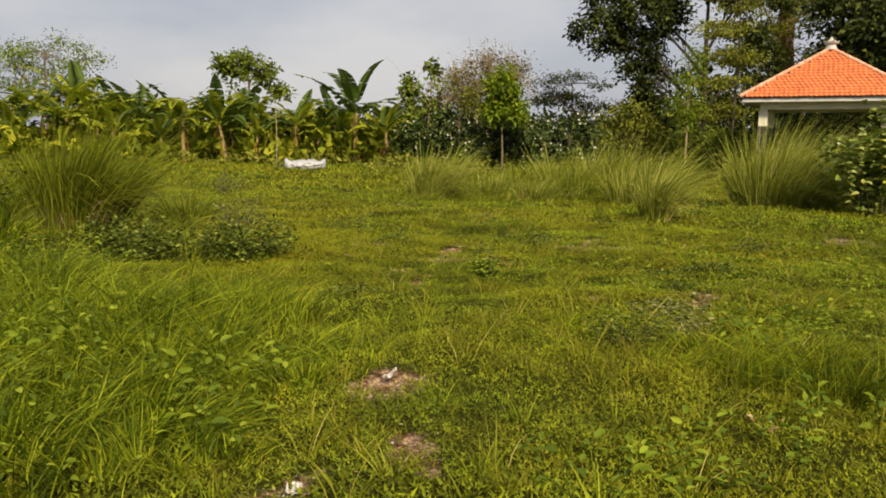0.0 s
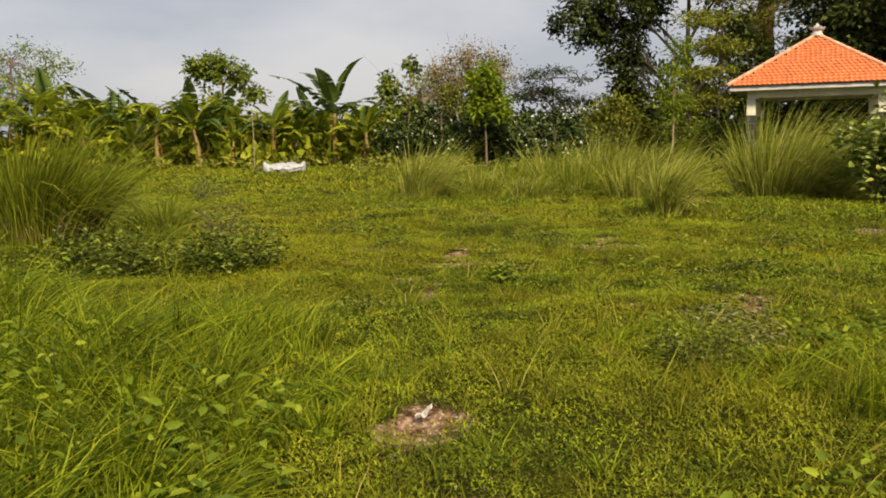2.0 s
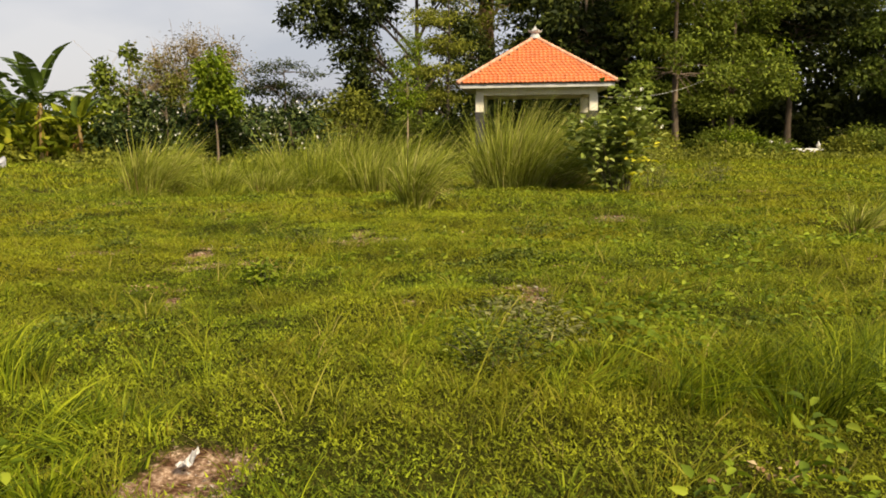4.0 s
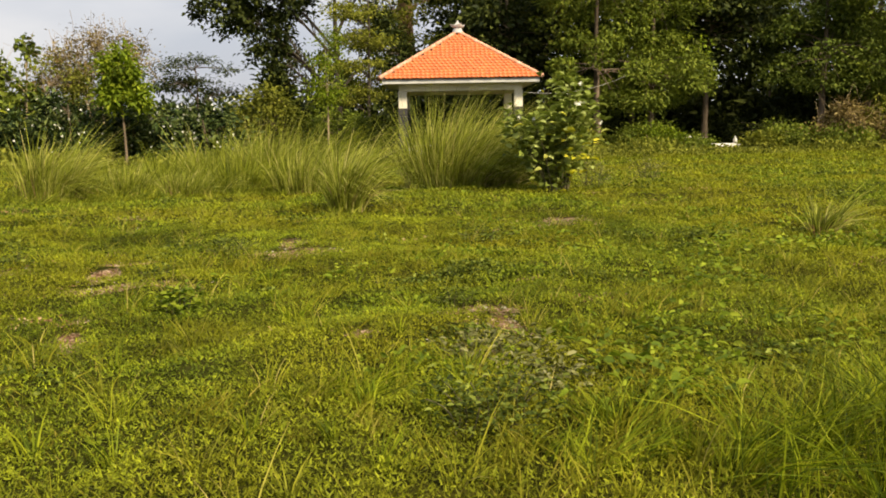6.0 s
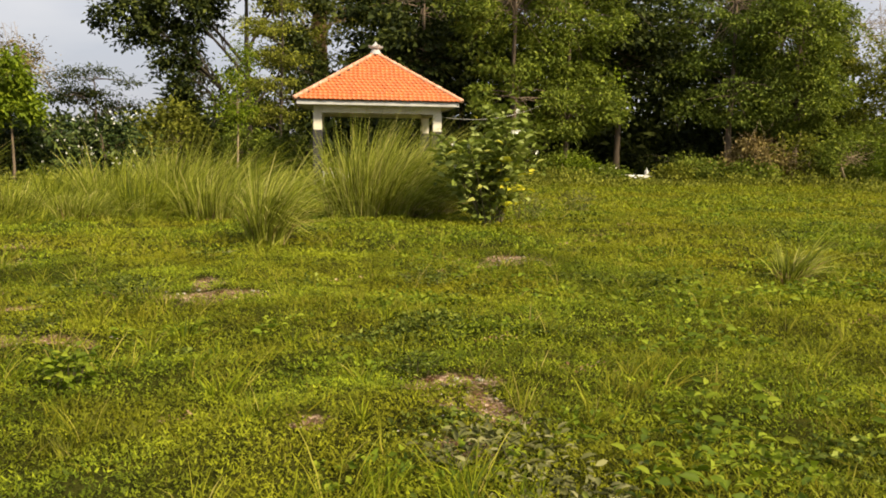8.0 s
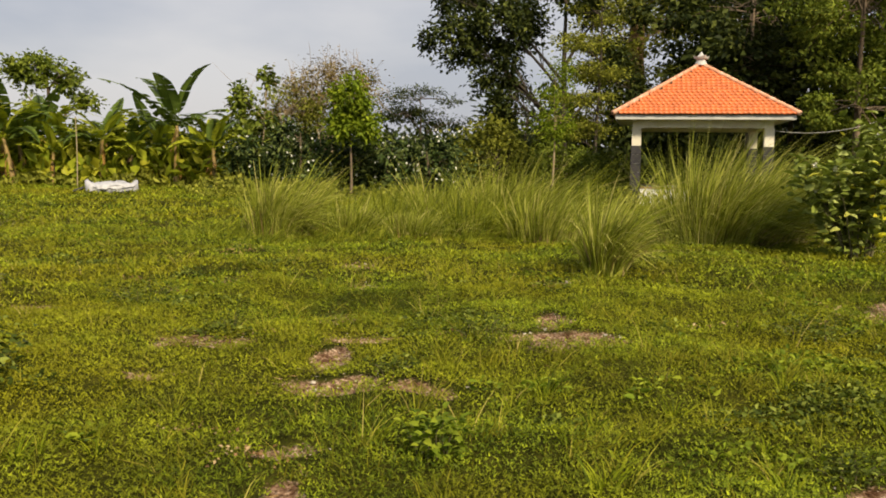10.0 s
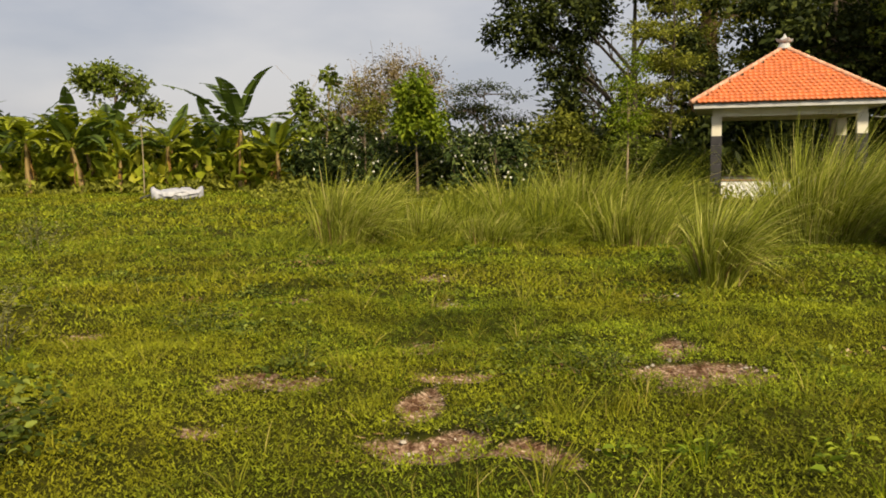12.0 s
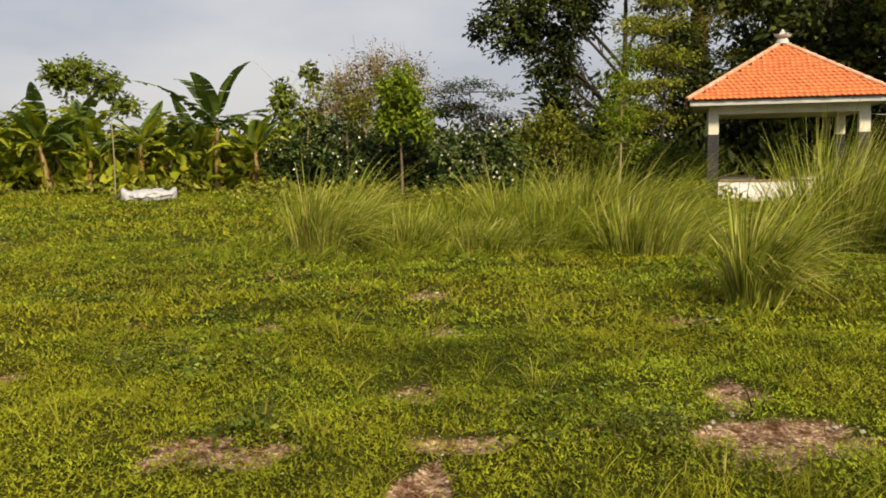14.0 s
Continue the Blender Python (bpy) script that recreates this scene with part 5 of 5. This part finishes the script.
def build_weeds(name, label, stands, per, leaf, mat, seed):
    rng = np.random.default_rng(seed)
    V, F, off = [], [], 0
    for cx, cy, rx, ry, h in stands:
        n = max(4, int(per * rx * ry * math.pi))
        a, q = rng.uniform(0, 6.28, n), np.sqrt(rng.uniform(0, 1, n))
        x, y = cx + rx * q * np.cos(a), cy + ry * q * np.sin(a)
        k = 5
        hh = h * (1 - 0.5 * q ** 2) * rng.uniform(0.4, 1.1, n)
        p = np.repeat(np.stack([x, y, lie(x, y)], -1), k, 0)
        s = np.tile(np.linspace(0.45, 1.0, k), n)
        p[:, 2] += np.repeat(hh, k) * s
        aa = np.repeat(rng.uniform(0, 6.28, n), k) + np.tile(np.arange(k) * 2.4, n)
        d = np.stack([np.cos(aa), np.sin(aa), rng.uniform(0.0, 0.7, len(p))], -1)
        L = leaf * rng.uniform(0.6, 1.3, len(p))
        v, f = ovate_leaves(p + d * 0.015, d, L, L * 0.5, rng)
        V.append(v)
        F.append(f + off)
        off += len(v)
    tagged(new(name, mesh_of(name, np.concatenate(V), np.concatenate(F), mat)), label, "weeds", kind="stuff")


MOUND = [(-2.75, 4.1, 0.75, 0.8, 0.72), (-3.6, 4.7, 0.9, 0.8, 0.9), (-3.1, 5.4, 0.8, 0.6, 0.75), (-4.8, 5.4, 1.0, 1.0, 0.85), (-2.5, 3.0, 0.6, 0.7, 0.6), (-2.0, 3.95, 0.35, 0.5, 0.42), (-1.95, 3.2, 0.3, 0.35, 0.4), (-3.8, 3.4, 0.9, 0.8, 0.8), (-4.9, 4.2, 0.9, 0.9, 0.85), (-6.0, 6.0, 1.0, 0.9, 0.75), (-2.5, 3.5, 0.6, 0.5, 0.65), (-3.2, 2.8, 0.7, 0.5, 0.65), (-1.95, 4.7, 0.4, 0.45, 0.32)]
build_stand("rank_grass", "rank knee-high grass in a mound", MOUND, 1150, 0.010, M_RANK, 411, lean=(0.05, -0.03))
build_weeds("broad_weeds", "broad-leaved weeds growing through the rank grass", [(-6.9, 6.9, 1.0, 0.7, 0.45), (-2.1, 3.8, 0.4, 0.6, 0.45), (-1.85, 3.2, 0.25, 0.35, 0.35), (-3.0, 3.5, 0.8, 0.7, 0.5), (-3.9, 4.3, 1.0, 0.9, 0.6), (-3.4, 2.9, 0.8, 0.6, 0.5), (-5.2, 5.4, 1.0, 1.0, 0.55), (-2.5, 2.7, 0.4, 0.4, 0.35), (-5.8, 6.8, 1.0, 0.5, 0.5), (-4.4, 3.4, 0.9, 0.8, 0.7), (-5.6, 4.4, 0.9, 0.9, 0.75)], 46, 0.06, M_WEED, 412)
build_weeds("weed_sprigs", "scattered light green weed sprigs", [(-0.15, 3.2, 0.5, 0.3, 0.2), (0.35, 3.6, 0.4, 0.4, 0.2), (0.8, 6.3, 0.45, 0.35, 0.2), (1.3, 6.6, 0.4, 0.3, 0.2), (1.8, 6.4, 0.4, 0.3, 0.2), (1.5, 4.3, 0.5, 0.4, 0.24), (1.0, 4.15, 0.4, 0.3, 0.22), (1.9, 4.7, 0.4, 0.3, 0.25), (3.4, 9.4, 1.3, 0.5, 0.14), (4.9, 9.6, 1.2, 0.5, 0.14), (0.6, 5.6, 0.5, 0.4, 0.18), (-1.1, 9.0, 0.3, 0.25, 0.15), (-0.3, 9.1, 0.3, 0.25, 0.15), (2.2, 8.2, 0.6, 0.5, 0.15), (1.9, 10.2, 0.4, 0.4, 0.14), (-3.2, 8.1, 0.2, 0.2, 0.14)], 38, 0.06, M_WEED, 413)
build_stand("grass_stand", "stands of longer bright grass in the field", [(0.2, 5.0, 0.5, 0.4, 0.28), (-0.75, 4.8, 0.22, 0.2, 0.3), (-0.7, 8.2, 0.28, 0.25, 0.28), (-0.9, 6.0, 0.6, 0.5, 0.22), (1.7, 7.2, 0.8, 0.6, 0.26), (2.3, 6.2, 0.9, 0.6, 0.3), (0.5, 9.3, 0.4, 0.3, 0.22), (-1.4, 9.9, 0.3, 0.3, 0.25), (-0.9, 9.8, 0.25, 0.25, 0.3), (-2.8, 6.4, 0.5, 0.4, 0.25), (0.1, 9.9, 0.3, 0.3, 0.3), (2.6, 4.6, 0.6, 0.6, 0.4), (-2.2, 6.8, 0.5, 0.4, 0.16), (-1.25, 7.1, 0.35, 0.22, 0.24), (-2.7, 7.4, 0.3, 0.2, 0.2)], 420, 0.006, M_GRASS, 414)


def build_tufts(name, label, mat, seed, height, width, bands, share=(10, 24)):
    """Tufts of longer blades dotted over the field."""
    rng = np.random.default_rng(seed)
    V, F, off = [], [], 0
    for x0, x1, y0, y1, per in bands:
        c = scatter(int(per * (x1 - x0) * (y1 - y0)), x0, x1, y0, y1, rng)
        c = c[rng.uniform(0, 1, len(c)) < 0.25 + 0.75 * thickness(c, seed)]
        m = rng.integers(share[0], share[1], len(c))
        p = np.repeat(c, m, 0)
        k = np.repeat(rng.uniform(0.45, 1.25, len(c)), m)
        n = len(p)
        a = rng.uniform(0, 6.28, n)
        out = np.stack([np.cos(a), np.sin(a), np.zeros(n)], -1)
        p = p + out * (rng.uniform(0, 0.06, n) * k)[:, None]
        d = np.array([0.06, 0, 1.0]) + out * rng.uniform(0.05, 0.6, n)[:, None]
        bend = out * rng.uniform(0.1, 0.5, n)[:, None] - np.array([0, 0, 0.3]) * rng.uniform(0.1, 1.2, n)[:, None]
        v, f = blades(p, d, height * k * rng.uniform(0.5, 1.2, n), width * rng.uniform(0.6, 1.3, n), bend, rng, 3)
        V.append(v)
        F.append(f + off)
        off += len(v)
    tagged(new(name, mesh_of(name, np.concatenate(V), np.concatenate(F), mat)), label, "grass", kind="stuff")


build_tufts("grass_tufts", "scattered tufts of longer yellow-green grass", M_TUFT, 421, 0.24, 0.006, [(-5.5, 4.5, 1.8, 9, 6), (-6, 6, 9, 15, 4.5), (4.5, 14, 4, 15, 2), (-14, -6, 9, 16, 2), (-16, 22, 15, 26, 1.7)])
build_tufts("dark_tufts", "scattered tufts of dark green grass", M_RANK, 422, 0.2, 0.008, [(-5.5, 4.5, 1.8, 9, 3.5), (-6, 6, 9, 15, 2.5), (4.5, 14, 4, 15, 1.2), (-14, -6, 9, 16, 1.2), (-16, 22, 15, 26, 0.8)])


build_stand("lush_grass", "knee-high lush green grass", [(0.8, 4.75, 0.4, 0.32, 0.68), (1.35, 4.95, 0.42, 0.35, 0.58), (0.3, 5.2, 0.35, 0.3, 0.4), (1.9, 5.3, 0.5, 0.4, 0.45), (-0.35, 6.1, 0.5, 0.35, 0.3)], 1500, 0.006, M_RANK, 415, lean=(0.05, 0))
build_stand("reed_skirt", "half-high pale grass round the feet of the reed clumps", [(-1.5, 19.4, 1.9, 1.3, 0.95), (-3.7, 18.9, 1.3, 1.1, 0.75), (-4.9, 17.5, 1.3, 0.8, 0.5), (2.5, 17.8, 1.2, 0.6, 0.5), (0.1, 13.8, 0.4, 0.3, 0.35), (-2.4, 18.0, 1.6, 0.7, 0.45), (-5.9, 18.8, 0.8, 0.8, 0.55), (2.9, 19.8, 0.9, 0.8, 1.0), (-3.4, 20.2, 1.4, 1.0, 0.9)], 230, 0.012, M_TALLGREEN, 416)


def build_mats(name, label, bands, leaf, mat, seed, lift, size, per):
    """Low mats of one herb, each a flat uneven heap of small leaves: bands of x0, x1, y0, y1, mats a square metre, scale."""
    rng = np.random.default_rng(seed)
    P, L = [], []
    for x0, x1, y0, y1, share, k in bands:
        c = scatter(int(share * (x1 - x0) * (y1 - y0)), x0, x1, y0, y1, rng)
        rx = rng.uniform(size[0], size[1], len(c)) * k ** 0.5
        ry = rx * rng.uniform(0.35, 0.8, len(c))
        m = np.maximum(8, (per * rx * ry * 3.14 / k ** 1.6)).astype(int)
        i = np.repeat(np.arange(len(c)), m)
        a, q = rng.uniform(0, 6.28, len(i)), rng.uniform(0, 1, len(i)) ** 0.6
        x = c[i, 0] + rx[i] * q * np.cos(a) * (1 + 0.3 * np.sin(3 * a + i))
        y = c[i, 1] + ry[i] * q * np.sin(a) * (1 + 0.3 * np.cos(2 * a + i))
        z = lie(x, y) + lift * k ** 0.5 * rng.uniform(0.2, 1.0, len(i)) * (1.1 - q ** 2) * np.repeat(rng.uniform(0.5, 1.3, len(c)), m)
        P.append(np.stack([x, y, z], -1))
        L.append(leaf * k * rng.uniform(0.6, 1.4, len(i)))
    P, L = np.concatenate(P), np.concatenate(L)
    a = rng.uniform(0, 6.28, len(P))
    d = np.stack([np.cos(a), np.sin(a), rng.uniform(0.0, 0.9, len(P))], -1)
    v, f = folded_leaves(P, d, L, L * 0.6, rng)
    tagged(new(name, mesh_of(name, v, f, mat)), label, "ground cover", kind="stuff")


build_mats("dark_herb_mats", "low mats of dark small-leaved herbs", [(-6, 6, 5, 10, 0.5, 1.0), (-9, 11, 10, 16, 0.42, 1.25), (-14, 18, 16, 30, 0.38, 1.5)], 0.034, M_DARKWEED, 431, 0.09, (0.14, 0.5), 900)
build_mats("light_herb_mats", "low mats of broader yellow-green herbs", [(-1, 6, 5, 10, 0.8, 1.0), (1.5, 11, 10, 16, 0.6, 1.25), (-5, 1.5, 10, 16, 0.3, 0.9), (-14, 18, 16, 25, 0.2, 1.6)], 0.04, M_WEED, 432, 0.1, (0.2, 0.6), 480)
build_mats("withered_mats", "flattened withered brownish herbs", [(-6, 6, 4, 11, 0.22, 1.0), (-10, 11, 11, 18, 0.16, 1.4)], 0.024, M_DRYGRASS, 433, 0.05, (0.12, 0.35), 520)


def build_soil_litter():
    """Dry stalk bits and pale crumbs strewn over the worn places."""
    rng = np.random.default_rng(441)
    for name, label, mat, per, size in (("dry_bits", "dry grass bits strewn on worn ground", M_DRYGRASS, 300, (0.05, 0.005)), ("soil_crumbs", "pale soil crumbs on worn ground", M_STONE, 90, (0.013, 0.012))):
        P = []
        for cx, cy, rx, ry, a in WORN:
            n = int(per * (rx + 0.1) * (ry + 0.1) * 3.14)
            P.append(np.stack([cx + rng.normal(size=n) * rx * 0.7, cy + rng.normal(size=n) * ry * 0.7], -1))
        p = np.concatenate(P)
        p = np.concatenate([p, (lie(p[:, 0], p[:, 1]) - 0.045 * bare(p[:, 0], p[:, 1]) + 0.006)[:, None]], 1)
        d = rng.normal(size=p.shape) * np.array([1, 1, 0.2])
        L = size[0] * rng.uniform(0.5, 1.5, len(p))
        v, f = folded_leaves(p, d, L, size[1] * rng.uniform(0.6, 1.4, len(p)), rng, 0.4)
        tagged(new(name, mesh_of(name, v, f, mat)), label, "ground litter", kind="stuff")


build_soil_litter()


# ---- small things in the field ----
def build_sack(x, y, turn):
    """A long white woven sack lying on the grass, slack in the middle, with knotted ends that stand up."""
    bm = bmesh.new()
    bmesh.ops.create_uvsphere(bm, u_segments=40, v_segments=28, radius=1)
    for v in bm.verts:
        q = v.co.copy()
        s, rr = q.x, max(1e-4, math.hypot(q.y, q.z))
        w = max(0.0, 1 - abs(s) ** 6) ** 0.5
        n = noise.noise(Vector((s * 5, q.y * 3, q.z * 3 + 4))) * 0.07 + noise.noise(Vector((s * 14, q.y * 6, q.z * 6))) * 0.03
        h = 0.2 + 0.03 * math.sin(s * 5 + 0.6)
        z = 0.19 + q.z / rr * w * h + n
        ear = max(0.0, abs(s) - 0.8) / 0.2
        if z > 0.14:
            z += ear * (0.22 if s < 0 else 0.2) * max(0.0, 1 - abs(q.y / rr) * 0.6)
        v.co = Vector((s * 0.8 * (1 + 0.05 * ear), q.y / rr * w * 0.27 + n, max(0.0, z)))
    ob = part("white_sack", bm, M_SACK, None, "", True)
    ob.matrix_world = place(x, y, turn)
    tagged(ob, "long white woven sack lying slack on the grass", "sack")


build_sack(-13.7, 31.8, 32)


def build_shoe_scrap(x, y):
    bm = bmesh.new()
    box(bm, -0.2, 0.2, -0.1, 0.1, 0.0, 0.1, 0.04)
    for v in bm.verts:
        v.co.z += 0.06 * math.sin(v.co.x * 9) + 0.06
    ob = part("black_rag", bm, M_BLACK, None, "", True)
    ob.matrix_world = place(x, y, 30)
    tagged(ob, "small crumpled black scrap beside the sack", "rag")


build_shoe_scrap(-15.0, 32.1)


def build_pole(x, y, h, r, label):
    line = [(np.array([0.03 * math.sin(q * 3), 0.02 * q, h * q - (0.15 if q == 0 else 0)]), r * (1 - 0.25 * q)) for q in np.linspace(0, 1, 8)]
    ob = new("bamboo_pole", mesh_of("bamboo_pole", *tubes([line], 8), M_BAMBOO, True))
    ob.matrix_world = place(x, y)
    tagged(ob, label, "pole")


build_pole(-16.75, 35.6, 2.7, 0.022, "thin bamboo pole standing before the banana plants")


def build_litter(x, y, size, seed, turn):
    rng = random.Random(seed)
    bm = bmesh.new()
    n = 5
    vs = [[bm.verts.new(((i / n - 0.5) * size, (j / n - 0.5) * size * 0.75, abs(rng.gauss(0, 0.18)) * size + 0.012 + (0.35 * size if i > 3 else 0))) for i in range(n + 1)] for j in range(n + 1)]
    for j in range(n):
        for i in range(n):
            if (i, j) not in ((0, 0), (n - 1, 0), (0, n - 1)):
                bm.faces.new((vs[j][i], vs[j][i + 1], vs[j + 1][i + 1], vs[j + 1][i]))
    bmesh.ops.solidify(bm, geom=bm.faces[:], thickness=0.003)
    ob = part("litter_scrap", bm, M_PAPER, None)
    ob.matrix_world = place(x, y, turn)
    tagged(ob, "crumpled white scrap of litter on bare soil", "litter", "white litter scraps")


build_litter(-1.43, 4.48, 0.08, 1, 30)
build_litter(-1.31, 2.88, 0.07, 2, 80)


def build_stones():
    rng = random.Random(12)
    spots = [(2.7, 12.0, 0.5, 14), (-2.6, 13.0, 0.25, 5), (-2.85, 14.8, 0.3, 6), (-0.9, 11.0, 0.4, 7), (-0.2, 10.8, 0.3, 4), (-2.4, 9.5, 0.4, 6), (0.3, 7.6, 0.3, 5), (-0.5, 13.5, 0.3, 4), (-3.3, 13.3, 0.5, 4), (-1.4, 9.2, 0.3, 4), (3.2, 15.6, 0.6, 4)]
    shapes = []
    for k in range(3):
        bm = bmesh.new()
        bmesh.ops.create_icosphere(bm, subdivisions=1, radius=1)
        for v in bm.verts:
            v.co *= rng.uniform(0.7, 1.15)
            v.co.z *= 0.55
        me = bpy.data.meshes.new("stone")
        bm.to_mesh(me)
        bm.free()
        me.materials.append(M_STONE)
        shapes.append(me)
    for cx, cy, r, n in spots:
        for _ in range(n):
            x, y = cx + rng.gauss(0, r * 0.5), cy + rng.gauss(0, r * 0.4)
            k = rng.uniform(0.009, 0.026)
            ob = new("stone", rng.choice(shapes))
            ob.matrix_world = pose(x, y, float(lie(x, y)) - 0.012 + k * 0.25, 0, 0, rng.uniform(0, 360)) @ Matrix.Scale(k, 4)
            tagged(ob, "small pale stone on worn ground", "stone", "stones on the worn ground")


build_stones()


# ---- graves at the edge of the wood ----
def build_grave(x, y, turn, seed):
    rng = random.Random(seed)
    top = empty("grave", place(x, y, turn), "low white painted grave with two headstones", "grave", "graves at the wood's edge")
    bm = bmesh.new()
    box(bm, -0.95, 0.95, -0.4, 0.4, -0.1, 0.3, 0.03)
    part("kerb", bm, M_WHITE, top, "white painted plinth")
    for sx in (-0.8, 0.8):
        bm = bmesh.new()
        box(bm, sx - 0.06, sx + 0.06, -0.2, 0.2, 0.3, 0.5 + rng.uniform(0, 0.06), 0.03)
        bmesh.ops.create_cone(bm, cap_ends=True, segments=10, radius1=0.17, radius2=0.05, depth=0.14, matrix=Matrix.Translation((sx, 0, 0.6)) @ Matrix.Diagonal((0.35, 1, 1, 1)))
        part("headstone", bm, M_WHITE, top)


for k, (gx, gy, gt) in enumerate([(19.5, 41.6, 25), (21.4, 41.9, -15), (20.5, 43.4, 60), (17.3, 48.8, 10)]):
    build_grave(gx, gy, gt, k)
